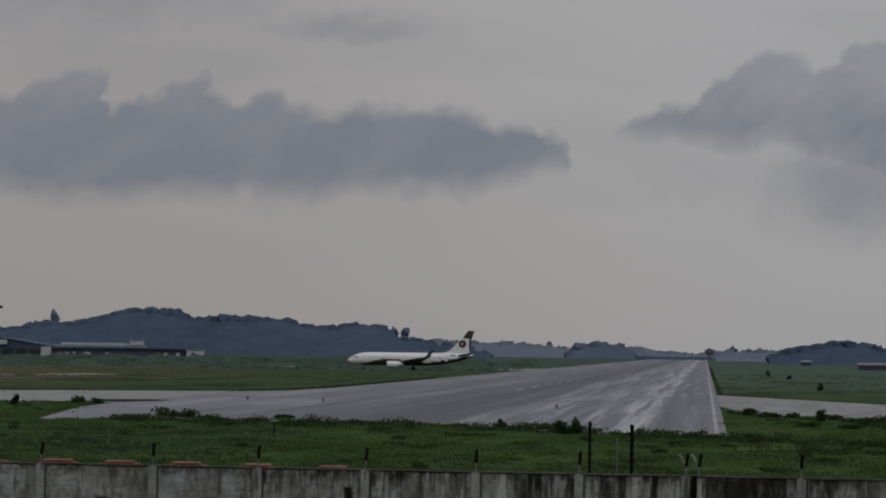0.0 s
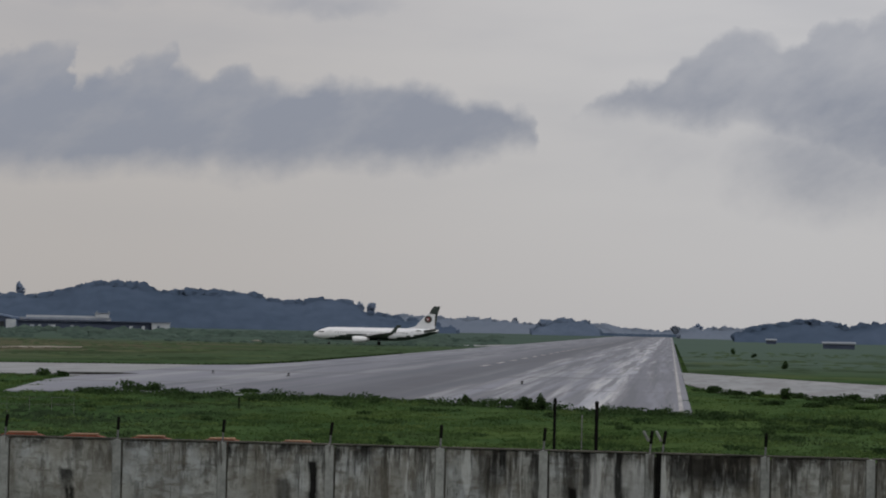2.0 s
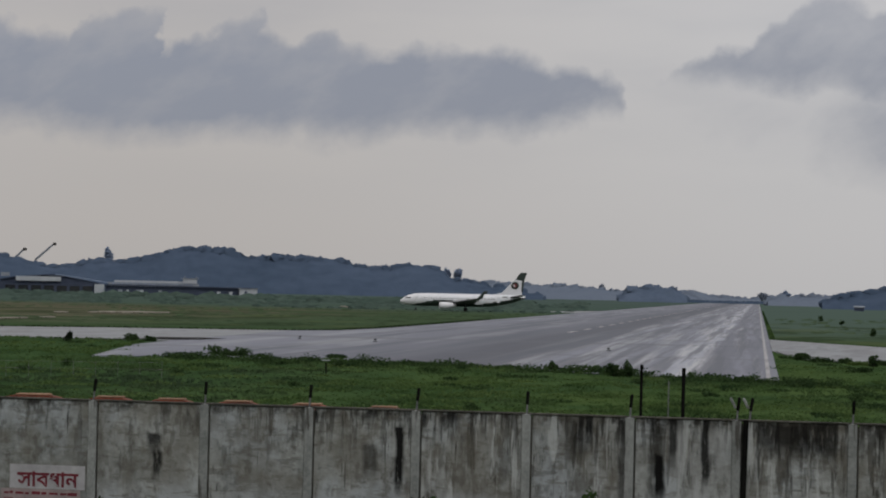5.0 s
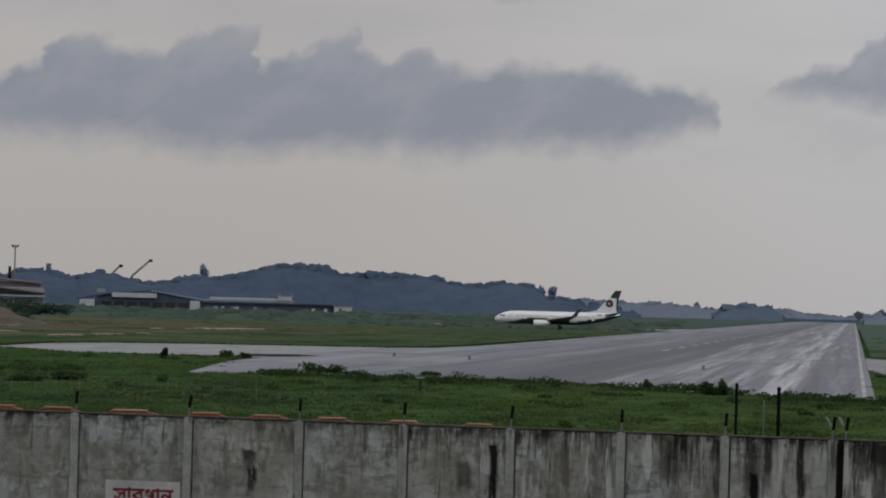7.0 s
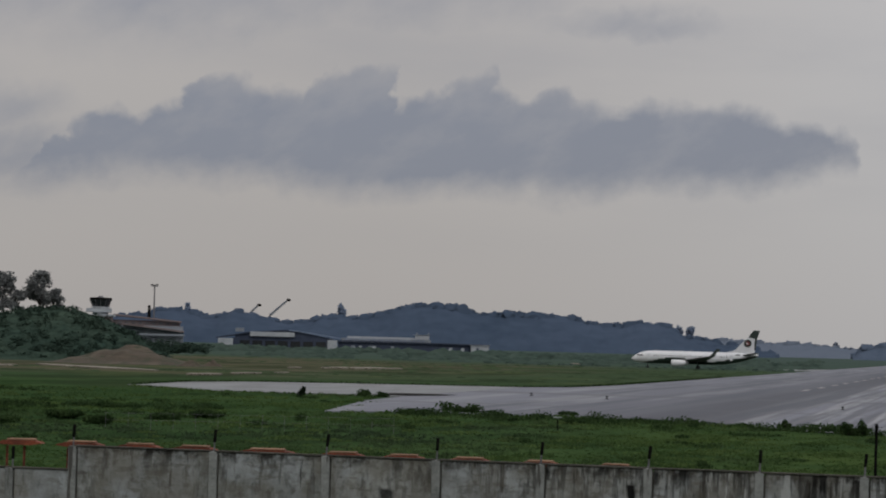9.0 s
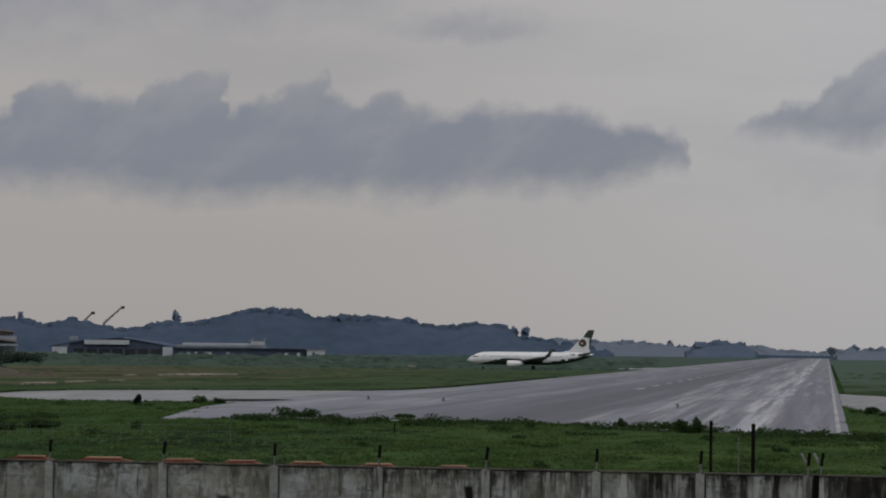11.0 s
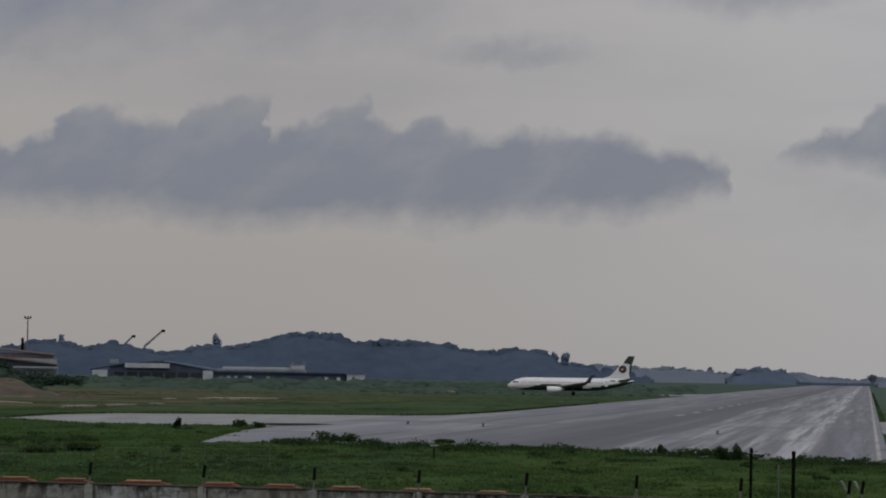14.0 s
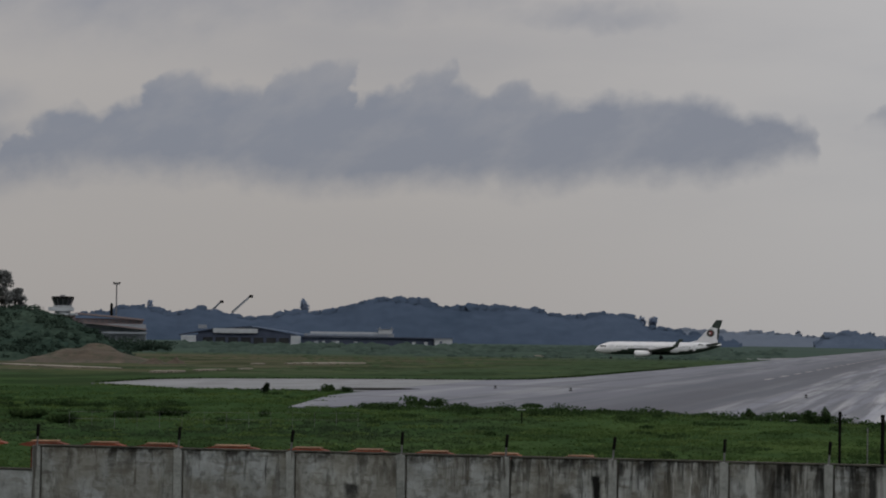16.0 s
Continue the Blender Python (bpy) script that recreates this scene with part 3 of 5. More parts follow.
def build_ground():
    xs = [-3400, -2400, -1600, -1100, -800, -600] + list(range(-480, -140, 20)) + list(range(-140, 70, 3)) + list(range(70, 240, 20)) + [300, 450, 700, 1100, 1700, 2500, 3400]
    ys = [-400, -200, -80, 0, 30, 50] + list(range(58, 330, 3)) + list(range(330, 900, 20)) + list(range(900, 2000, 100)) + [2300, 2700, 3300, 4000, 4800]
    verts = [(x, y, ground_height(x, y)) for y in ys for x in xs]
    n = len(xs)
    faces = [(j * n + i, j * n + i + 1, (j + 1) * n + i + 1, (j + 1) * n + i) for j in range(len(ys) - 1) for i in range(n - 1)]
    return tagged(raw_mesh("ground", verts, faces, GRASS, True), "wide green airfield grass with bare brown patches, painted hazy far out", "ground", kind="structure")


build_ground()
RUNWAY_LEFT, RUNWAY_RIGHT = -59.0, 1.7
tagged(part("runway", slab(bmesh.new(), [(RUNWAY_RIGHT, 204), (RUNWAY_RIGHT, 3100), (RUNWAY_LEFT, 3100), (RUNWAY_LEFT, 440), (-61, 404), (-66, 393), (-64, 300.3), (-62.5, 275),
                                       (-55.5, 229), (-51, 233), (-34, 235), (-22, 225), (-13, 214)], 0.0, 0.3), RUNWAY),
       "grey weathered runway with worn pale streaks", "runway", kind="structure")
tagged(part("taxiway", slab(bmesh.new(), [(-66.2, 393), (-76, 387), (-90, 379), (-101, 367), (-104, 353), (-102.5, 322), (-86, 300.5), (-72, 302), (-64.2, 300.5)], 0.004, 0.3), CONCRETE_SLAB),
       "pale concrete taxiway leaving the runway", "taxiway", kind="structure")
tagged(part("taxiway", slab(bmesh.new(), [(1.75, 415), (11, 386), (22, 353), (44, 292), (70, 225), (58, 200), (30, 240), (16.3, 263), (7.9, 278), (4.6, 288), (1.75, 325)], 0.004, 0.3), CONCRETE_SLAB),
       "pale concrete taxiway joining the runway's side", "taxiway", kind="structure")
tagged(part("taxiway", slab(bmesh.new(), [(-59.1, 930), (-59.1, 1045), (-65, 1025), (-72, 960), (-66, 935)], 0.004, 0.3), CONCRETE_SLAB),
       "pale paved turn-off at the runway's far side", "taxiway", kind="structure")
for k in range(44):
    y0 = 440 + 41 * k
    tagged(part("runway_marking", slab(bmesh.new(), [(-30.1, y0), (-29.3, y0), (-29.3, y0 + 17), (-30.1, y0 + 17)], 0.006, 0.02), FADED_PAINT),
           "worn white centreline dash on the runway", "road marking", "runway centreline dashes", "structure")
tagged(part("runway_marking", slab(bmesh.new(), [(0.75, 205.0), (1.1, 205.0), (1.1, 3090), (0.75, 3090)], 0.006, 0.02), FADED_PAINT),
       "worn white edge line along the runway", "road marking", kind="structure")


# ---- wooded hills ----
def crown_template(seed, detail=2):
    bm, rng = bmesh.new(), random.Random(seed)
    bmesh.ops.create_icosphere(bm, subdivisions=detail, radius=1.0)
    for v in bm.verts:
        k = 1 + 0.42 * noise.noise(v.co * 1.9 + Vector((seed * 7.1, 0, 0))) + 0.22 * noise.noise(v.co * 4.1 + Vector((0, seed * 3.3, 0)))
        v.co *= k * rng.uniform(0.8, 1.2)
    bm.verts.ensure_lookup_table()
    verts = np.array([v.co[:] for v in bm.verts])
    faces = np.array([[v.index for v in f.verts] for f in bm.faces])
    bm.free()
    return verts, faces


CROWNS = [crown_template(s) for s in range(6)]
SMALL_CROWNS = [crown_template(s, 1) for s in range(6)]


def woods(name, places, mat, label, fine=CROWNS, soft=False):
    """Many uneven crowns joined into one mesh; places are (x, y, z, half width, half height)."""
    rng = random.Random(len(places))
    all_v, all_f, all_n, base = [], [], [], 0
    for x, y, z, w, h in places:
        v, f = fine[rng.randrange(len(fine))]
        a = rng.uniform(0, 6.28)
        c, s = math.cos(a), math.sin(a)
        turned = np.stack([(v[:, 0] * c - v[:, 1] * s) * w + x, (v[:, 0] * s + v[:, 1] * c) * w + y, v[:, 2] * h + z], 1)
        all_v.append(turned)
        all_f.append(f + base)
        all_n.append(v * 0.25 + np.array((0.08, -0.5, 0.9)))
        base += len(v)
    verts, faces = np.concatenate(all_v), np.concatenate(all_f)
    ob = raw_mesh(name, verts.tolist(), faces.tolist(), mat, True)
    if soft:  # normals bent up and towards the viewer flatten the crowns' form, as haze would
        normals = np.concatenate(all_n)
        ob.data.normals_split_custom_set_from_vertices((normals / np.linalg.norm(normals, axis=1, keepdims=True)).tolist())
    return tagged(ob, label, "woods", kind="stuff")


def profile(knots, a):
    for (a0, h0), (a1, h1) in zip(knots, knots[1:]):
        if a0 <= a <= a1:
            return h0 + (h1 - h0) * soft_step(0, 1, (a - a0) / (a1 - a0))
    return knots[0][1] if a < knots[0][0] else knots[-1][1]


def wooded_ridge(name, knots, dist, depth, crown, seed, label, mat=None):
    """A long hill: earth under it, crowns all over the face. knots are (bearing, skyline elevation in degrees)."""
    rng = random.Random(seed)
    a0, a1 = knots[0][0], knots[-1][0]
    top = lambda a: max(0.8, EYE.z + dist * math.tan(radians(profile(knots, a))) - crown * 0.30)
    bumpy = lambda a: noise.noise((a * 3.1, seed, 0.5)) + 0.55 * noise.noise((a * 9.0, seed, 2.5))
    steps, rows = int(radians(a1 - a0) * dist / (crown * 0.45)), 12
    verts, faces = [], []
    for i in range(steps + 1):
        a = a0 + (a1 - a0) * i / steps
        run = radians(a) * dist / crown
        for j in range(rows + 2):
            k = min(1.0, j / rows)
            swell = noise.noise((run * 0.45, k * depth / crown * 0.5, seed)) + 0.6 * noise.noise((run * 1.1, k * depth / crown * 1.1, seed + 5))
            h = top(a) * k ** 0.8 + crown * 0.42 * swell * min(1.0, 6 * k) if j <= rows else -0.4
            verts.append(polar(a, dist - depth * (1 - k) if j <= rows else dist + depth, h if j else -0.4)[:])
    n = rows + 2
    for i in range(steps):
        for j in range(n - 1):
            faces.append((i * n + j, (i + 1) * n + j, (i + 1) * n + j + 1, i * n + j + 1))
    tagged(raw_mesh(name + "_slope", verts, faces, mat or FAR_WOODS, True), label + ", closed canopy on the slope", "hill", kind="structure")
    arc = radians(a1 - a0) * dist
    places = []
    for i in range(int(arc / (crown * 0.30))):
        a = rng.uniform(a0, a1)
        clump = bumpy(a)
        size = crown * rng.uniform(0.35, 0.85) * (1.4 + clump)
        high = size * rng.uniform(0.8, 1.1)
        p = polar(a, dist + rng.uniform(-6, 10), top(a) + crown * (0.08 + 0.75 * clump + rng.uniform(-0.5, 0.05)) - high * 0.85)
        places.append((p.x, p.y, p.z, size * rng.uniform(0.9, 1.2), high))
    for i in range(int(arc / (crown * 0.30))):
        a = rng.uniform(a0, a1)
        size = crown * rng.uniform(0.14, 0.30)
        p = polar(a, dist + rng.uniform(-8, 6), top(a) + crown * (0.08 + 0.75 * bumpy(a) + rng.uniform(-0.5, 0.2)) - size * 0.7)
        places.append((p.x, p.y, p.z, size * 1.1, size * 1.3))
    for i in range(int(arc / (crown * 1.8))):
        a = rng.uniform(a0, a1)
        size = crown * rng.uniform(0.75, 1.5)
        p = polar(a, dist + rng.uniform(-4, 6), top(a) + crown * rng.uniform(0.25, 0.6) - size * 0.75)
        places.append((p.x, p.y, p.z, size, size * 0.8))
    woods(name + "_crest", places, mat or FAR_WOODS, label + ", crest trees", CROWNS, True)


# The haze of each ridge comes from its material's colour.
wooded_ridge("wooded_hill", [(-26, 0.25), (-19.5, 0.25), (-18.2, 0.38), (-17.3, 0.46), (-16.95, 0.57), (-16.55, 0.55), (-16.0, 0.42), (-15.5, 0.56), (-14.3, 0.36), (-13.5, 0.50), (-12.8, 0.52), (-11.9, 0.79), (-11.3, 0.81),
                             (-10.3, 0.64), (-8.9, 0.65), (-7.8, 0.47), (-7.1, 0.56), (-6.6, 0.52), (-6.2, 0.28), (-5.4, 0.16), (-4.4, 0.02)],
             3000, 110, 5.2, 5, "long wooded hill behind the airfield, blue with painted haze")
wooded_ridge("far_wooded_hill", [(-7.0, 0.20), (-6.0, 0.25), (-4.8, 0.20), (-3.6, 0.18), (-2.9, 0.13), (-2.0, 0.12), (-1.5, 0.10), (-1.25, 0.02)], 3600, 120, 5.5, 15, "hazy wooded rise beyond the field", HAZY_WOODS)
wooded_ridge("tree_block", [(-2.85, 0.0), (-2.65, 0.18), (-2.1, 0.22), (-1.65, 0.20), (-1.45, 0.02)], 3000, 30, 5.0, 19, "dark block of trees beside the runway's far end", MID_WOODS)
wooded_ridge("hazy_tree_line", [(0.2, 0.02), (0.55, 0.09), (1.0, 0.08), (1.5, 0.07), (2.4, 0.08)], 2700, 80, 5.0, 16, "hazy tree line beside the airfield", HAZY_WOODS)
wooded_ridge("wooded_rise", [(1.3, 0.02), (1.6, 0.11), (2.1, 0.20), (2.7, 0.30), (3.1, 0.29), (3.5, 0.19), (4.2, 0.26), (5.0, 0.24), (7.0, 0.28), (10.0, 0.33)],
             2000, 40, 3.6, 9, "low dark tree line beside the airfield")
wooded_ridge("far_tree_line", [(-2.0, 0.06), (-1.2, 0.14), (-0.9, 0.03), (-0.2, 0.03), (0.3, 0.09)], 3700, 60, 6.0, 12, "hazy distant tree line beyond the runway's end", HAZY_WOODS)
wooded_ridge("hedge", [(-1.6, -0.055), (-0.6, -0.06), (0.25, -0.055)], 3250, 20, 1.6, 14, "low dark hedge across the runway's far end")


# ---- boundary wall ----
WALL_TURN, WALL_DIST = radians(5), 62.0  # the wall's normal and its distance


def on_wall(az, out=0.0):
    """The place on the wall's face at a bearing; out moves it towards the road."""
    d = (WALL_DIST - out) / math.cos(radians(az) - WALL_TURN)
    return polar(az, d)


JOINTS = [-31.5, -28.9, -26.5, -24.3, -22.15, -19.98, -18.72, -15.86, -13.56, -11.29, -9.15, -6.95, -4.68, -2.56, -0.38, 1.97, 4.1, 6.2, 8.3, 10.4]
TOP_HIGH, TOP_LOW = 3.27, 2.69
wall_face = pose(0, 0, 0, 0, 0, -5)
boundary_wall = thing("boundary_wall", pose(0, 0, 0), "tall stained precast concrete boundary wall in the grass", "wall", kind="structure")
for a, b in zip(JOINTS, JOINTS[1:]):
    pa, pb = on_wall(a), on_wall(b)
    mid, wide = (pa + pb) / 2, (pb - pa).length
    top = TOP_HIGH if a > -18.9 else TOP_LOW
    p = part("panel", box(bmesh.new(), (wide - 0.165, 0.10, top + 0.5), (0.0575, 0, (top - 0.5) / 2), bevel=0.012), WALL, boundary_wall)
    p.matrix_local = Matrix.Translation(mid) @ wall_face
    # A dark backing strip is added in each gap, so the recess shows dark.
    j = part("joint", box(bmesh.new(), (0.12, 0.03, top + 0.4), (0.13 - wide / 2, -0.008, (top - 0.5) / 2)), CAP, boundary_wall, "dark strip added in the gap beside a post")
    j.matrix_local = Matrix.Translation(mid) @ wall_face
    c = part("coping", box(bmesh.new(), (wide - 0.06, 0.15, 0.045), (0, 0, top + 0.0225), bevel=0.01), CAP, boundary_wall)
    c.matrix_local = Matrix.Translation(mid) @ wall_face
for a in JOINTS:
    top = (TOP_HIGH if a > -18.9 else TOP_LOW) + 0.02
    p = part("post", box(bmesh.new(), (0.2, 0.16, top + 0.5), (0, 0.0, (top - 0.5) / 2), bevel=0.015), POST, boundary_wall)
    p.matrix_local = Matrix.Translation(on_wall(a)) @ wall_face
# A black strip on the wall's face stands in for a gap's darkness.
GAP_STRIP = part("joint", box(bmesh.new(), (0.12, 0.03, 3.3), (0, 0, 1.65), turn=Matrix.Rotation(radians(1.0), 4, "Y")), BLACK_IRON, boundary_wall, "black strip painted as an open gap between two wall panels")
GAP_STRIP.matrix_local = Matrix.Translation(on_wall(-0.22, 0.075)) @ wall_face


def wire_bracket(az, lean, fork=False):
    """A stub on a wall post that once carried wire: a steel foot and a dark iron arm."""
    base = on_wall(az)
    top = TOP_HIGH if az > -18.9 else TOP_LOW
    b = thing("wire_bracket", Matrix.Translation((base.x, base.y, top + 0.02)) @ wall_face, "slim steel stub with a dark iron arm on the wall", "bracket", "wire brackets along the wall")
    part("foot", tube(bmesh.new(), (0, 0, 0), (0.01 * lean, 0, 0.24), 0.024, 0.020, 6), STEEL, b)
    part("arm", box(bmesh.new(), (0.07, 0.06, 0.30), (0.02 * lean, 0, 0.36), turn=Matrix.Rotation(radians(4 * lean), 4, "Y"), bevel=0.012), BLACK_IRON, b)
    if fork:
        part("arm", box(bmesh.new(), (0.06, 0.05, 0.26), (-0.09, 0, 0.38), turn=Matrix.Rotation(radians(-28), 4, "Y"), bevel=0.012), POST, b)
    return b


for k, a in enumerate(JOINTS[6:16]):
    wire_bracket(a, 0.6 + 0.5 * (k % 3), k == 8)
wire_bracket(-0.12, 2.0, True)
wire_bracket(-19.93, 0.3)


def light_bar(az, wide):
    """A rust-red bar with a paler top plate on thin legs, behind the wall."""
    el = -2.19 - 0.0172 * (az + 21.0)
    at = polar(az, 70.0)
    z = EYE.z + 70 * math.tan(radians(el)) - 0.03
    b = thing("barrier_bar", Matrix.Translation((at.x, at.y, -0.1)) @ pose(0, 0, 0, 0, 0, -az * 0.3), "rust-red barrier bar on thin legs in the grass", "barrier", "barrier bars behind the wall")
    bm = bmesh.new()
    side = ((-0.50, 0.05), (-0.28, 0.0), (0.26, 0.0), (0.50, 0.06), (0.46, 0.10), (0.30, 0.17), (-0.30, 0.16), (-0.46, 0.09))
    slab(bm, [(u * wide, v * 0.68 + 0.03) for u, v in side], 0.22, 0.44)
    bmesh.ops.transform(bm, matrix=Matrix.Translation((0, 0, z)) @ Matrix.Rotation(radians(90), 4, "X"), verts=bm.verts)
    part("bar", bm, RUST, b)
    bm = bmesh.new()
    box(bm, (wide * 0.56, 0.4, 0.04), (0.05, 0.0, z + 0.165), bevel=0.012)
    part("top_plate", bm, SALMON, b, "faded ochre top plate")
    for x in (-0.26, 0.1):
        part("leg", box(bmesh.new(), (0.055, 0.055, z), (x * wide, 0, z / 2), bevel=0.01), RUST, b)
    return b


for a, w in ((-22.4, 1.15), (-21.05, 1.15), (-19.8, 1.2), (-18.58, 1.2), (-17.4, 1.15), (-16.27, 1.2), (-14.8, 1.5), (-13.25, 1.2), (-12.0, 1.2), (-10.65, 1.2), (-9.2, 1.15), (-7.65, 1.15)):
    light_bar(a, w)


def iron_pole(az, dist, el, radius, mat=None):
    at = polar(az, dist)
    z = EYE.z + dist * math.tan(radians(el))
    p = thing("fence_pole", Matrix.Translation((at.x, at.y, -0.15)), "thin dark iron pole standing in the grass", "pole", "poles behind the wall")
    part("shaft", tube(bmesh.new(), (0, 0, 0), (0.02, 0, z + 0.1), radius, radius, 8), mat or BLACK_IRON, p)
    part("cap", tube(bmesh.new(), (0.02, 0, z + 0.1), (0.02, 0, z + 0.17), radius * 1.25, radius * 0.9, 8), mat or BLACK_IRON, p)


iron_pole(-2.36, 66, -1.42, 0.035)
iron_pole(-1.50, 66, -1.47, 0.045)
iron_pole(-1.80, 66, -1.75, 0.013, STEEL)


# ---- painted warning on the wall ----
def wall_sign():
    m = Matrix.Translation(on_wall(-14.46, 0.055)) @ wall_face
    sign = thing("painted_sign", m, "white painted warning panel with red lettering on the wall", "sign")
    bm = bmesh.new()
    box(bm, (1.84, 0.006, 0.56), (0, -0.001, 1.47))
    part("white_patch", bm, SIGN_WHITE, sign)
    bm = bmesh.new()
    box(bm, (1.95, 0.006, 0.62), (-0.16, -0.002, 0.87))
    part("lower_patch", bm, SIGN_PINK, sign, "faded pink painted ground")
    fit_x = 0
    for weight, shift in ((0.0105, 0.0), (0.006, 0.012)):  # the word is painted in two strokes
        font = bpy.data.curves.new("lettering", "FONT")
        font.body = "\u09b8\u09be\u09ac\u09a7\u09be\u09a8"
        font.size, font.align_x, font.extrude, font.offset = 0.46, "CENTER", 0.002, weight
        holder = new("lettering", font)
        bpy.context.view_layer.update()
        me = bpy.data.meshes.new_from_object(holder.evaluated_get(bpy.context.evaluated_depsgraph_get()))
        bpy.data.objects.remove(holder)
        me.materials.clear()
        me.materials.append(SIGN_RED)
        if not fit_x:
            xs = [v.co.x for v in me.vertices] or [0, 1]
            ys = [v.co.y for v in me.vertices] or [0, 1]
            fit_x, fit_z = 1.50 / max(0.01, max(xs) - min(xs)), 0.36 / max(0.01, max(ys) - min(ys))
        word = new("lettering", me)
        word.parent = sign
        word.matrix_local = Matrix.Translation((0.01 + shift - fit_x * (max(xs) + min(xs)) / 2, -0.008 - shift * 0.2, 1.235 - fit_z * min(ys))) @ Matrix.Rotation(radians(90), 4, "X") @ Matrix.Diagonal((fit_x, fit_z, 1, 1))
    rng = random.Random(4)
    for row, z in enumerate((1.08, 0.93, 0.76)):
        x = -1.05
        while x < 0.70:
            w = rng.uniform(0.07, 0.24)
            part("letter_bar", box(bmesh.new(), (w, 0.006, rng.uniform(0.045, 0.075)), (x + w / 2, -0.008, z + rng.uniform(-0.012, 0.012))), SIGN_RED if row == 0 else SIGN_FADED, sign)
            x += w + rng.uniform(0.02, 0.07)


wall_sign()


# ---- plants ----
def leaf_cloud(rng, count, half, size, lift=0.0, hollow=0.45):
    """Verts and faces of many small bent leaves in an uneven clump."""
    verts, faces = [], []
    lobes = [(rng.uniform(-0.5, 0.5), rng.uniform(-0.5, 0.5), rng.uniform(-0.3, 0.6), rng.uniform(0.4, 0.75)) for _ in range(6)]
    for i in range(count):
        lx, ly, lz, lr = lobes[i % 6]
        d = Vector((rng.gauss(0, 1), rng.gauss(0, 1), rng.gauss(0, 1))).normalized() * lr * (hollow + (1 - hollow) * rng.random())
        c = Vector(((lx + d.x) * half[0], (ly + d.y) * half[1], max(0.0, (lz + d.z + 0.55) / 1.7) * 2 * half[2] + lift))
        a = Vector((rng.gauss(0, 1), rng.gauss(0, 1), rng.gauss(0, 0.7))).normalized()
        b = a.cross(Vector((rng.gauss(0, 1), rng.gauss(0, 1), rng.gauss(0, 1)))).normalized()
        s = size * rng.uniform(0.6, 1.4)
        n = len(verts)
        verts += [(c - a * s)[:], (c + b * s * 0.5)[:], (c + a * s)[:], (c - b * s * 0.5)[:]]
        faces.append((n, n + 1, n + 2, n + 3))
    return verts, faces


def raw_part(name, verts, faces, mat, parent, label=""):
    ob = raw_mesh(name, verts, faces, mat)
    ob.parent = parent
    if label:
        ob["label"] = label
    return ob


def bush(at, half, leaves, size, label, group="", name="bush", mat=None, seed=0, turn=0):
    rng = random.Random(seed * 31 + 7)
    b = thing(name, Matrix.Translation(at) @ pose(0, 0, 0, 0, 0, turn), label, name.replace("_", " "), group)
    v, f = leaf_cloud(rng, leaves, half, size)
    raw_part("foliage", v, f, mat or LEAF, b)
    bm = bmesh.new()
    for k in range(4):
        a = rng.uniform(0, 6.28)
        tube(bm, (0.04 * math.cos(a), 0.04 * math.sin(a), -0.15), (half[0] * 0.5 * math.cos(a), half[1] * 0.5 * math.sin(a), half[2] * 1.2), 0.03 * half[2] + 0.012, 0.008, 5)
    part("stems", bm, BARK, b)
    return b


def tree(at, height, half, leaves, size, label, mat=None, seed=0, trunk=0.3, clear=0.35, name="tree"):
    """A tapered trunk, limbs, and a crown made of separate leafy clumps with gaps."""
    rng = random.Random(seed * 17 + 3)
    t = thing(name, Matrix.Translation(at), label, "tree")
    bm = bmesh.new()
    lean = rng.uniform(-0.04, 0.04) * height
    fork = Vector((lean, 0, height * (clear + 0.25)))
    tube(bm, (0, 0, -0.4), fork, trunk, trunk * 0.55, 8)
    verts, faces = [], []
    clumps = 13
    for k in range(clumps):
        a = 6.28 * k / clumps + rng.uniform(-0.4, 0.4)
        up = clear + (1 - clear) * rng.uniform(0.15, 0.9)
        r = rng.uniform(0.2, 0.75) * math.sin(math.pi * min(1, max(0.15, (up - clear) / (1 - clear) * 0.85 + 0.1)))
        if k == 0:
            r, up = 0.1, 0.88
        tip = Vector((lean + half * r * math.cos(a), half * r * math.sin(a), height * up))
        tube(bm, fork * rng.uniform(0.6, 0.98), tip, trunk * 0.35, trunk * 0.08, 5)
        v, f = leaf_cloud(rng, leaves // clumps, (half * 0.62, half * 0.62, height * 0.15), size)
        n = len(verts)
        verts += [(p[0] + tip.x, p[1] + tip.y, p[2] + tip.z - height * 0.15) for p in v]
        faces += [tuple(i + n for i in q) for q in f]
    part("trunk", bm, BARK, t)
    raw_part("crown", verts, faces, mat or DARK_LEAF, t)
    return t


# weeds along the foot of the wall, on the road's side
rng = random.Random(11)
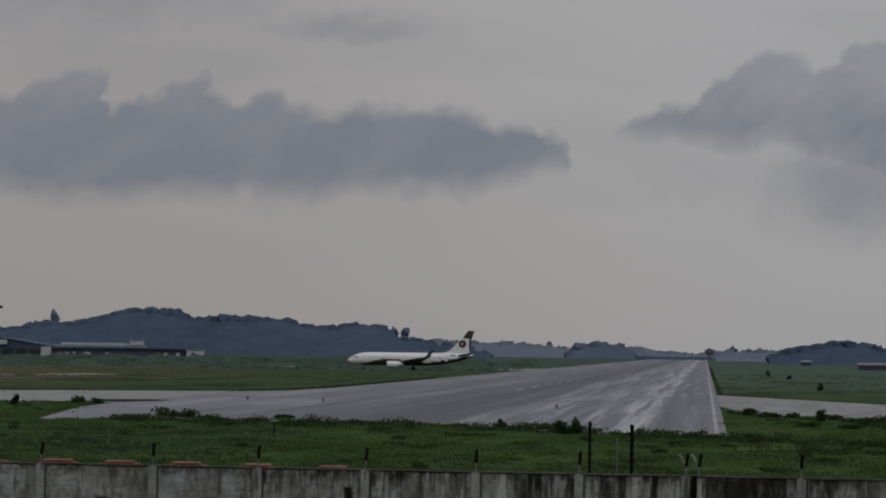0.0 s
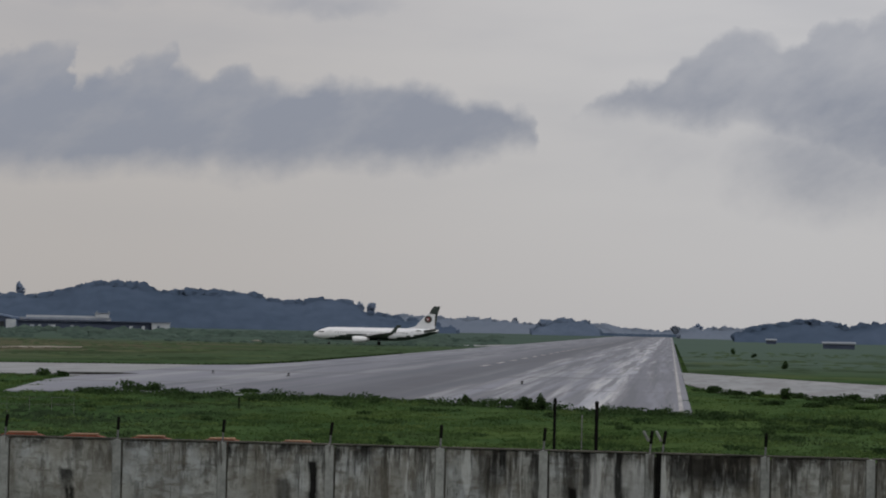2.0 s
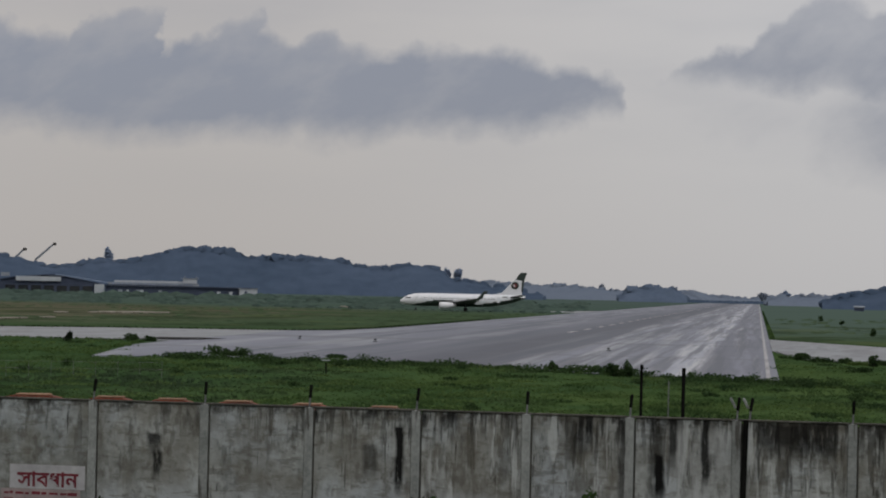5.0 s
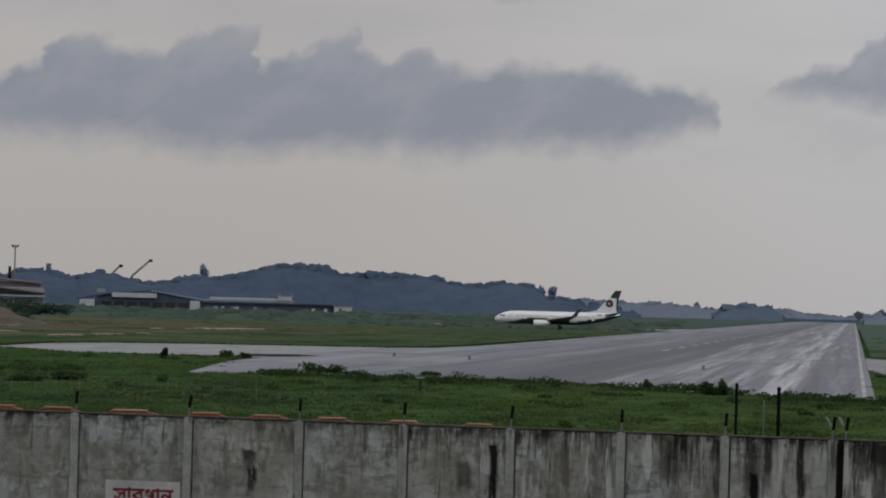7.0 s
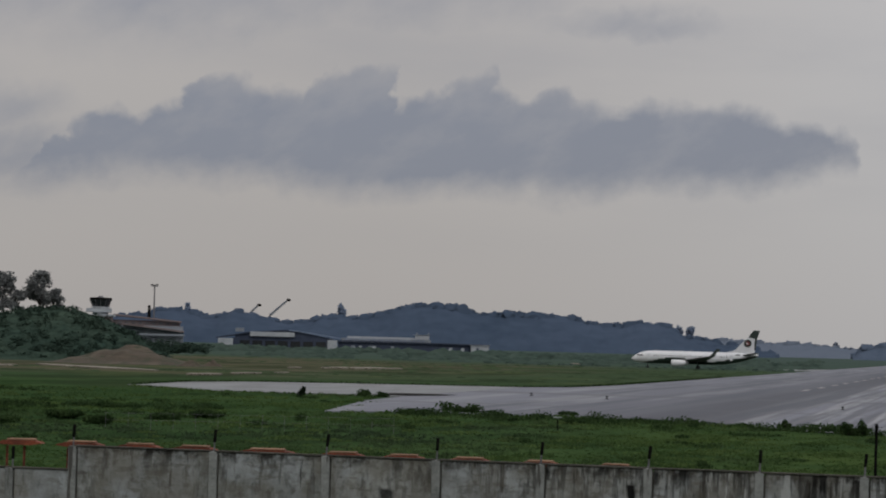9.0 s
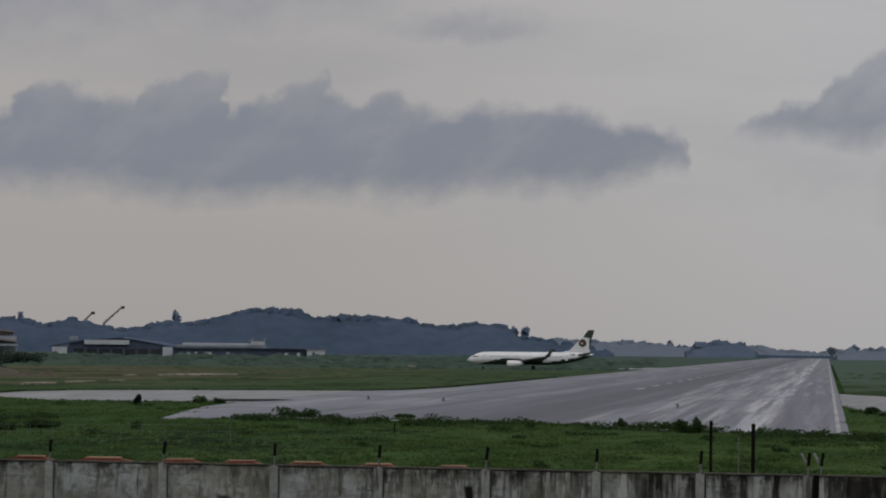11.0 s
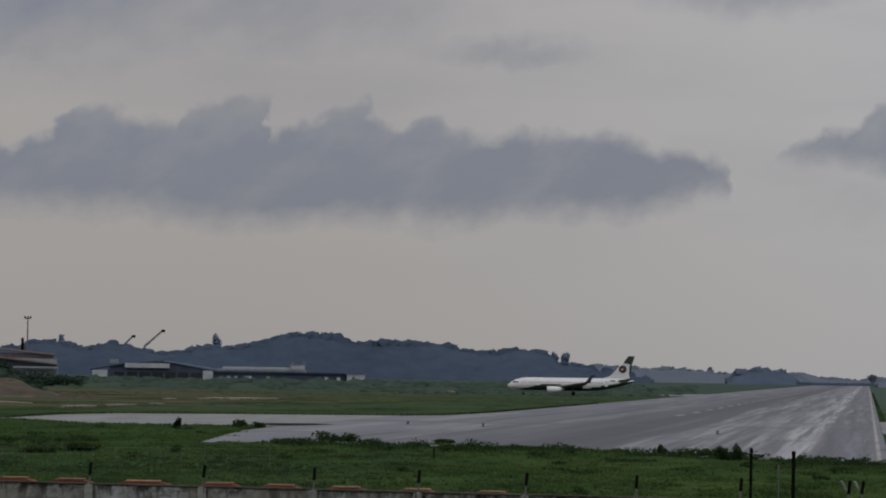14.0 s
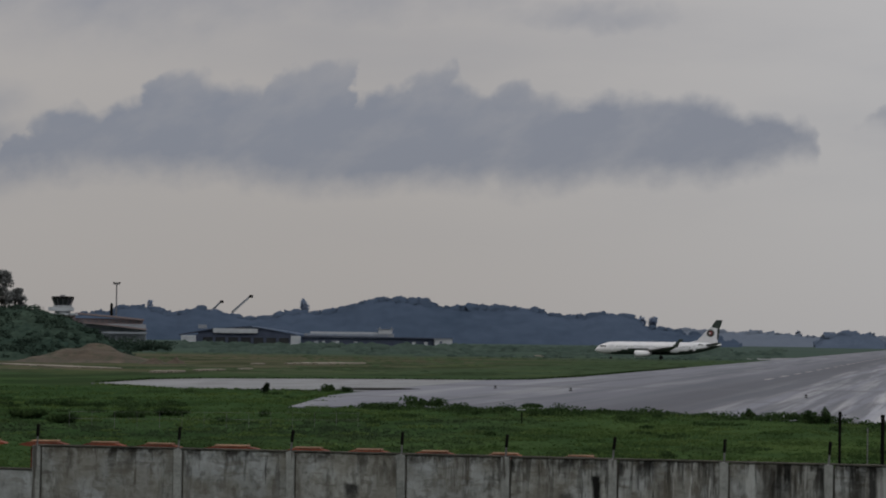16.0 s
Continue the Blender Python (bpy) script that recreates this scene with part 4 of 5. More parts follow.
for k, (a, h, w) in enumerate(((-22.5, 0.7, 1.2), (-20.8, 0.8, 1.1), (-19.0, 0.7, 1.2), (-17.2, 0.75, 1.0), (-15.6, 0.9, 0.9), (-13.8, 1.15, 0.8), (-12.4, 0.8, 0.8), (-11.2, 0.55, 0.9), (-9.9, 0.6, 0.8), (-8.6, 0.7, 0.8),
                               (-7.4, 1.0, 0.7), (-6.95, 1.5, 0.95), (-5.6, 1.05, 0.7), (-4.9, 1.15, 0.8), (-4.0, 1.25, 0.9), (-3.35, 1.75, 0.32), (-2.9, 1.15, 0.9), (-1.7, 0.95, 0.7), (-0.7, 0.8, 0.6), (0.6, 0.9, 0.7), (1.9, 0.7, 0.9), (3.2, 0.8, 0.9), (4.6, 0.8, 1.0), (6.2, 0.8, 1.0))):
    p = on_wall(a, 0.95 + 0.3 * rng.random())
    bush((p.x, p.y, -0.12), (w * 0.8, 0.5, h * 0.5), 1100, 0.085, "dense dark green weeds at the wall's foot", "weeds at the wall", "weed_clump", None, k)

# shrubs standing about the field and the pavement's edges
for k, (x, y, w, h, word) in enumerate(((-71.9, 286.1, 0.5, 1.2, "dark rounded shrub beside the taxiway"), (-68.1, 299.0, 1.0, 1.0, "broad green bush at the taxiway's edge"), (-65.5, 297.0, 0.8, 0.8, "broad green bush at the taxiway's edge"),
                                        (-10.6, 209.5, 0.8, 1.15, "ragged dark shrub at the runway's end"), (-9.6, 209.0, 0.5, 1.35, "ragged dark shrub at the runway's end"), (-15.8, 217.5, 0.42, 1.05, "pointed dark shrub at the runway's end"),
                                        (-46.5, 239.5, 1.5, 1.1, "leafy green bush at the pavement's edge"), (-44.6, 238.5, 1.0, 0.9, "leafy green bush at the pavement's edge"), (20.1, 491, 0.65, 1.8, "dark shrub standing alone in the field"),
                                        (18.2, 812, 0.8, 2.0, "dark shrub standing alone in the field"), (21.2, 711, 0.7, 1.2, "dark shrub standing alone in the field"), (14.4, 246, 1.3, 1.0, "leafy green bush beside the taxiway"),
                                        (4.6, 282, 1.0, 0.9, "leafy green bush beside the taxiway"), (10.7, 262, 0.6, 1.2, "leafy green bush beside the taxiway"), (-36.5, 241, 1.0, 0.5, "low green bush at the pavement's edge"), (12.2, 268, 1.1, 0.7, "leafy green bush beside the taxiway"), (16.8, 258.5, 1.2, 0.8, "leafy green bush beside the taxiway"),
                                        (19.6, 254, 1.3, 1.0, "leafy green bush beside the taxiway"), (22.5, 249, 1.3, 0.9, "leafy green bush beside the taxiway"), (8.6, 273, 1.0, 0.7, "leafy green bush beside the taxiway"), (25.5, 244, 1.4, 1.1, "leafy green bush beside the taxiway"))):
    bush((x, y, -0.15), (w, w, h * 0.5), 700, 0.10 + 0.02 * w, word, "", "shrub", LEAF if k else SHRUB_DARK, 40 + k)

for k, (x, y, w, h) in enumerate(((6.2, 275.0, 1.3, 0.7), (9.8, 266.5, 1.5, 0.6), (13.4, 259.5, 1.4, 0.7), (17.6, 253.8, 1.6, 0.6), (21.0, 249.0, 1.4, 0.7), (24.0, 243.5, 1.7, 0.7), (12.0, 236.0, 1.2, 0.5), (15.5, 232.0, 1.4, 0.45), (9.0, 240.0, 1.1, 0.5), (18.5, 238.0, 1.3, 0.5))):
    bush((x, y, -0.15), (w * 1.3, w * 0.7, h * 0.5), 620, 0.12, "low spreading green bush beside the taxiway", "bushes beside the taxiway", "low_bush", BLADE if k % 2 else LEAF, 150 + k)


def on_pavement(x, y):
    if RUNWAY_LEFT - 7 < x < RUNWAY_RIGHT + 0.3 and y > (206 - 0.82 * (x - 1.7) if x > -34 else 236):
        return x > -55.5 - (y - 229) * 0.1 or y > 300
    if -103 < x <= -59 and 300 + max(0, (-86 - x)) * 0.85 < y < 393 + (x + 66) * 0.6:
        return True
    if x > 1 and y > 325 - 3.2 * (x - 1.7) if x < 4.6 else False:
        return y < 416 - 3 * (x - 1.7)
    return x > 4.6 and 288 - 1.75 * (x - 4.6) < y < 416 - 2.95 * (x - 1.7)


def grass_tufts():
    """Loose tufts of grass over the near field, denser and taller by the pavement's edge."""
    rng = random.Random(21)
    verts, faces = [], []
    for i in range(34000):
        dist = 112 + 210 * rng.random() ** 1.4
        a = rng.uniform(-24, 7)
        p = polar(a, dist)
        if on_pavement(p.x, p.y):
            continue
        patch = noise.noise((p.x * 0.12, p.y * 0.06, 2.0))
        tall = (0.09 + 0.22 * max(0, patch + 0.1)) * rng.uniform(0.6, 1.4)
        z = ground_height(p.x, p.y) - 0.03
        for b in range(4):
            q = rng.uniform(0, 6.28)
            dx, dy = math.cos(q), math.sin(q)
            bx, by = p.x + rng.uniform(-0.2, 0.2), p.y + rng.uniform(-0.2, 0.2)
            w, lean = rng.uniform(0.05, 0.11), rng.uniform(0.05, 0.3)
            n = len(verts)
            verts += [(bx - dy * w, by + dx * w, z), (bx + dy * w, by - dx * w, z), (bx + dx * lean, by + dy * lean, z + tall)]
            faces.append((n, n + 1, n + 2))
    tagged(raw_mesh("grass", verts, faces, BLADE), "uneven tufts of green grass over the field", "grass", kind="stuff")


grass_tufts()


def weed_patches():
    """Low dark weed clumps scattered in the grass, crowded along the pavement's near edge."""
    rng = random.Random(33)
    verts, faces = [], []
    for i in range(300):
        a = rng.uniform(-23, 6)
        near = i % 4
        edge = 238 if a < -8 else 238 - (a + 8) * 3.8
        dist = edge - abs(rng.gauss(0, 16 if near == 1 else 3)) - 2 if near else rng.uniform(130, 300)
        p = polar(a, dist)
        if on_pavement(p.x, p.y) or (-112 < p.x < -60 and p.y > 296) or (-64 < p.x < -49 and 212 < p.y < 300):
            continue
        w, h = rng.uniform(0.5, 2.1), rng.uniform(0.3, 0.85) * (0.7 if near == 0 else 1.0)
        v, f = leaf_cloud(rng, int(70 + 70 * w), (w, w, h * 0.5), 0.11)
        n = len(verts)
        verts += [(q[0] + p.x, q[1] + p.y, q[2] - 0.16) for q in v]
        faces += [tuple(k + n for k in q) for q in f]
    tagged(raw_mesh("weeds", verts, faces, LEAF), "low dark weed clumps scattered through the grass", "weeds", kind="stuff")


weed_patches()


def hummocks():
    """Soft lumps of longer grass that break up the field."""
    rng = random.Random(58)
    verts, faces = [], []
    pale_v, pale_f = [], []
    for i in range(760):
        a, dist = rng.uniform(-23, 6), 125 + 160 * rng.random() ** 1.3
        p = polar(a, dist)
        if on_pavement(p.x, p.y):
            continue
        w, h = rng.uniform(0.7, 2.4), rng.uniform(0.12, 0.34)
        v, f = leaf_cloud(rng, int(60 * w), (w, w * 1.4, h * 0.5), 0.12)
        to_v, to_f = (verts, faces) if i % 2 else (pale_v, pale_f)
        n = len(to_v)
        to_v += [(q[0] + p.x, q[1] + p.y, q[2] - 0.13) for q in v]
        to_f += [tuple(k + n for k in q) for q in f]
    tagged(raw_mesh("grass_hummocks", verts, faces, BLADE), "soft hummocks of longer green grass", "grass", kind="stuff")
    tagged(raw_mesh("pale_grass_hummocks", pale_v, pale_f, LIGHT_BLADE), "soft hummocks of pale yellow-green grass", "grass", kind="stuff")


hummocks()
for k, (a, d, w, h) in enumerate(((-21.6, 172, 2.6, 1.7), (-21.0, 176, 1.8, 1.3), (-22.3, 170, 2.2, 1.8), (-20.2, 186, 1.4, 0.8), (-19.0, 200, 1.6, 0.7), (-18.2, 192, 1.2, 0.6), (-16.9, 205, 1.5, 0.6), (-16.0, 210, 1.6, 0.6), (-21.4, 205, 1.6, 1.0), (-20.4, 215, 1.5, 0.8))):
    p = polar(a, d, -0.15)
    bush(p, (w, w, h * 0.5), 1300, 0.14, "broad low green bush in the rough field", "field bushes", "bush", BLADE if k < 3 or k > 7 else LEAF, 80 + k)


def verge(outline, seed, label, mat=LEAF, high=0.45):
    """Rank grass standing along the far edge of the pavement."""
    rng = random.Random(seed)
    verts, faces = [], []
    for (x0, y0), (x1, y1) in zip(outline, outline[1:]):
        run = math.hypot(x1 - x0, y1 - y0)
        for i in range(int(run * 16)):
            k = rng.random()
            x, y = x0 + (x1 - x0) * k + rng.uniform(-0.3, 0.3), y0 + (y1 - y0) * k + rng.uniform(-0.4, 0.9)
            q, w, tall = rng.uniform(0, 6.28), rng.uniform(0.08, 0.2), rng.uniform(high * 0.45, high)
            dx, dy = math.cos(q), math.sin(q)
            n = len(verts)
            verts += [(x - dy * w, y + dx * w, -0.15), (x + dy * w, y - dx * w, -0.15), (x + dx * 0.2, y + dy * 0.2, tall - 0.1)]
            faces.append((n, n + 1, n + 2))
    tagged(raw_mesh("verge_grass", verts, faces, mat), label, "grass", kind="stuff")


verge([(-102, 322), (-104.6, 353), (-101.5, 367.5), (-90, 380.5), (-76, 388.5), (-66, 394.5), (-61.5, 405), (-59.8, 440), (-59.8, 620)], 3, "rank dark grass along the taxiway's far edge")
verge([(2.3, 1400), (2.3, 640)], 8, "low dark grass along the runway's side", LEAF, 0.22)
verge([(2.3, 640), (2.3, 416), (11.3, 387), (22.5, 354), (45, 292)], 4, "rank green grass along the runway's side", BLADE, 0.26)

verge([(-61.2, 250), (-63.4, 275), (-65.2, 290), (-67, 298.5), (-72, 300.5), (-86, 299), (-101, 318)], 6, "tall green grass round the tip between the pavements", BLADE, 0.32)
verge([(1.0, 203.5), (-13, 213.3), (-22, 224.2), (-34, 234), (-51, 232)], 7, "rank green grass along the pavement's near end", BLADE, 0.35)

# small fittings about the field
def runway_light(x, y, tall):
    f = thing("runway_light", Matrix.Translation((x, y, 0.0)), "small dark runway light fitting on the pavement", "light", "runway lights")
    part("base", tube(bmesh.new(), (0, 0, 0), (0, 0, 0.06), 0.24, 0.22, 12), BLACK_IRON, f)
    part("stem", tube(bmesh.new(), (0, 0, 0.06), (0, 0, tall - 0.12), 0.07, 0.07, 8), STEEL, f)
    part("lamp", tube(bmesh.new(), (0, 0, tall - 0.12), (0, 0, tall), 0.17, 0.12, 12), BLACK_IRON, f)


for x, y in ((-44.2, 321.3), (-16.0, 302.2), (-54.3, 328.7)):
    runway_light(x, y, 0.34)


def marker_board(x, y, tall, wide, board, label):
    m = thing("marker_board", Matrix.Translation((x, y, -0.2)), label, "marker")
    part("post", box(bmesh.new(), (0.09, 0.09, tall), (0, 0, tall / 2), bevel=0.01), BLACK_IRON, m)
    part("board", box(bmesh.new(), (wide, 0.05, board), (0, -0.07, tall + 0.2 - board / 2), bevel=0.012), WHITEWASH, m, "pale board")


marker_board(-30.3, 195.0, 1.0, 0.6, 0.07, "dark post with a pale crossboard in the grass")
marker_board(-60.4, 159.4, 0.75, 0.34, 0.30, "small white board on a post in the grass")


def fence_line(x0, y0, x1, y1, count):
    """A thin wire fence half lost in the grass."""
    f = thing("wire_fence", pose(0, 0, 0), "thin grey wire fence half hidden in the grass", "fence")
    for k in range(count):
        x, y = x0 + (x1 - x0) * k / (count - 1), y0 + (y1 - y0) * k / (count - 1)
        part("post", tube(bmesh.new(), (x, y, -0.2), (x, y, 0.95), 0.012, 0.010, 6), STEEL, f)
    for z in (0.45, 0.9):
        part("wire", tube(bmesh.new(), (x0, y0, z), (x1, y1, z), 0.006, 0.006, 4), STEEL, f)


fence_line(-56.5, 173.0, -39.0, 180.5, 14)

# shadow laid down as a black slab where the taxiway meets the grass tip
tagged(part("shade_strip", slab(bmesh.new(), [(-69.0, 305.0), (-64.4, 304.0), (-62.0, 309.0), (-61.0, 317.0), (-64.4, 321.0), (-69.0, 318.0)], 0.014, 0.06), BLACK_IRON), "dark strip on the pavement painted as the grass tip's shadow", "wet patch", kind="structure")


# ---- airliner ----
def skin(stations, sides, mat, bm=None):
    """Rings of (x, y, z, half width, half height) joined into a closed body."""
    bm = bm or bmesh.new()
    rings = []
    for x, y, z, w, h in stations:
        rings.append([bm.verts.new((x, y + w * math.cos(6.28318 * k / sides), z + h * math.sin(6.28318 * k / sides))) for k in range(sides)])
    for r0, r1 in zip(rings, rings[1:]):
        for k in range(sides):
            bm.faces.new((r0[k], r0[(k + 1) % sides], r1[(k + 1) % sides], r1[k]))
    bm.faces.new(rings[0])
    bm.faces.new(rings[-1])
    bmesh.ops.recalc_face_normals(bm, faces=bm.faces)
    for f in bm.faces:
        f.smooth = True
    return bm


def wing_skin(root, tip, thick_root, thick_tip, flip=1):
    """A tapered, swept surface; root and tip are (leading x, trailing x, y, z)."""
    bm = bmesh.new()
    outline = ((0.0, 0.0), (0.08, 0.5), (0.35, 0.62), (0.7, 0.35), (1.0, 0.02), (0.7, -0.2), (0.35, -0.42), (0.08, -0.36))
    rings = []
    for (lead, trail, y, z), t in ((root, thick_root), (tip, thick_tip)):
        rings.append([bm.verts.new((lead + (trail - lead) * u, y, z + v * t)) for u, v in outline])
    for k in range(8):
        bm.faces.new((rings[0][k], rings[0][(k + 1) % 8], rings[1][(k + 1) % 8], rings[1][k]))
    bm.faces.new(rings[0])
    bm.faces.new(rings[1])
    bmesh.ops.recalc_face_normals(bm, faces=bm.faces)
    return bm


def fin_skin(outline, y, thick):
    """An upright plate with the side view outline (x, z)."""
    bm = bmesh.new()
    left = [bm.verts.new((x, y + thick / 2, z)) for x, z in outline]
    right = [bm.verts.new((x, y - thick / 2, z)) for x, z in outline]
    n = len(outline)
    bm.faces.new(left)
    bm.faces.new(list(reversed(right)))
    for k in range(n):
        bm.faces.new((left[k], left[(k + 1) % n], right[(k + 1) % n], right[k]))
    bmesh.ops.recalc_face_normals(bm, faces=bm.faces)
    bmesh.ops.bevel(bm, geom=list(bm.edges), offset=thick * 0.25, segments=1, affect="EDGES")
    return bm


def airliner(m):
    """A twin-jet airliner, nose along +x, its belly over z = 0."""
    plane = thing("airliner", m, "white twin-jet airliner with dark green belly line and red tail disc", "airplane")
    body = [(19.7, 2.75, 0.05, 0.05), (19.3, 2.8, 0.55, 0.55), (18.4, 2.95, 1.05, 1.1), (17.0, 3.2, 1.5, 1.55), (15.2, 3.4, 1.78, 1.88), (12.5, 3.45, 1.88, 2.0), (4, 3.45, 1.88, 2.0), (-5, 3.45, 1.88, 2.0),
            (-9, 3.55, 1.82, 1.9), (-12.5, 3.85, 1.55, 1.6), (-15.5, 4.2, 1.1, 1.2), (-18, 4.5, 0.6, 0.75), (-19.6, 4.7, 0.22, 0.3)]
    bm = skin([(x, 0, z, w, h) for x, z, w, h in body], 28, AIR_WHITE)
    bmesh.ops.subdivide_edges(bm, edges=[e for e in bm.edges if abs(e.verts[0].co.x - e.verts[1].co.x) > 1], cuts=7)
    for f in bm.faces:
        c = f.calc_center_median()
        if c.x > 3:
            line = min(3.5, 1.6 + (16.5 - c.x) * 0.22)
        else:
            line = 3.1 if c.x > -4 else 1.45 + max(0.0, -5 - c.x) / 13 * 2.3 + 0.75
        f.material_index = 1 if c.z < line and c.x < 16.3 else 0
        f.smooth = True
    fuselage = part("fuselage", bm, (AIR_WHITE, AIR_GREEN), plane)
    for side in (1, -1):
        for k in range(3):
            part("cockpit_window", box(bmesh.new(), (0.5, 0.06, 0.42), (17.7 - 0.62 * k, side * (1.12 + 0.2 * k), 3.95), turn=Matrix.Rotation(radians(-16 * side), 4, "Z")), DARK_GLASS, fuselage)
    for x in (14.3, -11.2):
        part("door", box(bmesh.new(), (0.85, 0.05, 1.75), (x, 1.88 if x > 0 else 1.66, 3.55 if x > 0 else 3.75), bevel=0.02), AIR_WHITE, fuselage)
    for k in range(32):
        w = new("cabin_window", CABIN_WINDOW)
        w.parent = fuselage
        w.matrix_local = Matrix.Translation((12.6 - 0.72 * k, 1.845, 3.95 if k < 26 else 4.0))
    # wings with upturned tips
    for side, word in ((1, "near"), (-1, "far")):
        wing = part("wing", wing_skin((5.5, -3.2, 1.5 * side, 2.35), (-4.6, -6.3, 16.6 * side, 4.05), 1.1, 0.25), AIR_GREY, plane)
        part("winglet", fin_skin([(-4.7, 4.0), (-6.4, 4.0), (-7.5, 6.4), (-6.9, 6.45)], 16.75 * side, 0.14), AIR_GREEN, wing, "dark green upturned tip")
        ring = [(7.2, 4.9 * side, 1.75, 0.98, 0.95), (6.6, 4.9 * side, 1.72, 1.12, 1.08), (4.6, 4.9 * side, 1.75, 1.1, 1.06), (3.0, 4.9 * side, 1.85, 0.78, 0.78), (1.9, 4.9 * side, 1.9, 0.5, 0.5)]
        engine = part("engine", skin(ring, 20, AIR_WHITE), AIR_WHITE, plane, "white engine pod")
        # A black disc closes the mouth: the intake's inner dark as colour.
        part("intake", tube(bmesh.new(), (7.21, 4.9 * side, 1.75), (7.23, 4.9 * side, 1.75), 0.85, 0.85, 18), BLACK_IRON, engine, "black disc for the dark open intake")
        part("pylon", fin_skin([(6.0, 2.5), (2.4, 2.3), (1.2, 2.6), (4.0, 3.2)], 4.9 * side, 0.35), AIR_GREY, engine)
        part("tailplane", wing_skin((-14.6, -18.2, 0.8 * side, 4.7), (-18.1, -19.6, 7.1 * side, 5.4), 0.45, 0.15), AIR_GREY, plane)
        gear = part("main_gear", tube(bmesh.new(), (-0.9, 2.86 * side, 0.5), (-0.7, 2.7 * side, 2.4), 0.16, 0.2, 8), STEEL, plane)
        for w in (-0.42, 0.42):
            part("wheel", tube(bmesh.new(), (-0.9, 2.86 * side + w - 0.17, 0.56), (-0.9, 2.86 * side + w + 0.17, 0.56), 0.56, 0.56, 16), TYRE, gear)
    gear = part("nose_gear", tube(bmesh.new(), (14.7, 0, 0.4), (14.6, 0, 2.2), 0.1, 0.13, 8), STEEL, plane)
    for w in (-0.22, 0.22):
        part("wheel", tube(bmesh.new(), (14.7, w - 0.1, 0.36), (14.7, w + 0.1, 0.36), 0.36, 0.36, 14), TYRE, gear)
    fin = part("tail_fin", fin_skin([(-9.3, 5.35), (-12.2, 6.1), (-17.0, 11.2), (-19.2, 11.2), (-18.3, 5.1), (-14, 4.9)], 0, 0.42), AIR_WHITE, plane)
    part("fin_tip", fin_skin([(-16.2, 10.2), (-17.9, 12.5), (-19.9, 12.5), (-19.05, 9.7)], 0, 0.46), AIR_GREEN, fin, "dark green fin tip")
    part("rudder_band", fin_skin([(-18.2, 9.6), (-18.95, 10.4), (-19.0, 9.0), (-18.6, 6.4), (-18.1, 6.2)], 0, 0.47), AIR_GREEN, fin, "dark green trailing band")
    part("tail_disc", tube(bmesh.new(), (-16.2, 0.20, 8.4), (-16.2, 0.29, 8.4), 1.2, 1.2, 28), AIR_GREEN, fin, "dark round tail emblem")
    part("tail_disc_core", tube(bmesh.new(), (-16.2, 0.29, 8.4), (-16.2, 0.32, 8.4), 0.62, 0.62, 24), AIR_RED, fin, "deep red emblem centre")
    part("tail_disc_ring", tube(bmesh.new(), (-16.0, 0.32, 8.35), (-16.0, 0.34, 8.35), 0.26, 0.26, 18), AIR_WHITE, fin, "white emblem spot")
    part("registration_bar", box(bmesh.new(), (1.6, 0.03, 0.28), (-13.2, 1.5, 4.75)), AIR_GREEN, fuselage)
    return plane


CABIN_WINDOW = mesh_of(box(bmesh.new(), (0.24, 0.05, 0.33), bevel=0.02), "cabin_window", DARK_GLASS)
airliner(Matrix.Translation(polar(-6.05, 870, 0.02)) @ pose(0, 0, 0, 0, 0, 180 + 6.05 - 1.5))


# ---- airport buildings ----
FAR = 1800.0
site = Matrix.Translation(polar(-13, FAR)) @ pose(0, 0, 0, 0, 0, 13)


def span(a0, a1, e0, e1, dist=FAR, mid=-13.0):
    """Left, right, bottom and top in metres, from bearings and elevations."""
    return (dist * math.tan(radians(a0 - mid)), dist * math.tan(radians(a1 - mid)),
            max(-0.3, EYE.z + dist * math.tan(radians(e0))), EYE.z + dist * math.tan(radians(e1)))


def block(name, a0, a1, e0, e1, deep, mat, parent, back=0.0, dist=FAR, mid=-13.0, label=""):
    l, r, b, t = span(a0, a1, e0, e1, dist, mid)
    return part(name, box(bmesh.new(), (r - l, deep, t - b), ((l + r) / 2, back + deep / 2, (b + t) / 2), bevel=0.05), mat, parent, label)


def roof_plate(name, points, deep, mat, parent, back=-1.0, thick=0.6, dist=FAR, mid=-13.0, label=""):
    """A roof that follows a line of (bearing, elevation), extruded away from the viewer."""
    bm = bmesh.new()
    top = [(dist * math.tan(radians(a - mid)), EYE.z + dist * math.tan(radians(e))) for a, e in points]
    for (x0, z0), (x1, z1) in zip(top, top[1:]):
        vs = [bm.verts.new(c) for c in ((x0, back, z0), (x1, back, z1), (x1, back + deep, z1 + 0.02), (x0, back + deep, z0 + 0.02),
                                        (x0, back, z0 - thick), (x1, back, z1 - thick), (x1, back + deep, z1 - thick), (x0, back + deep, z0 - thick))]
        for q in ((0, 1, 2, 3), (7, 6, 5, 4), (0, 4, 5, 1), (1, 5, 6, 2), (2, 6, 7, 3), (3, 7, 4, 0)):
            bm.faces.new([vs[k] for k in q])
    bmesh.ops.recalc_face_normals(bm, faces=bm.faces)
    return part(name, bm, mat, parent, label)


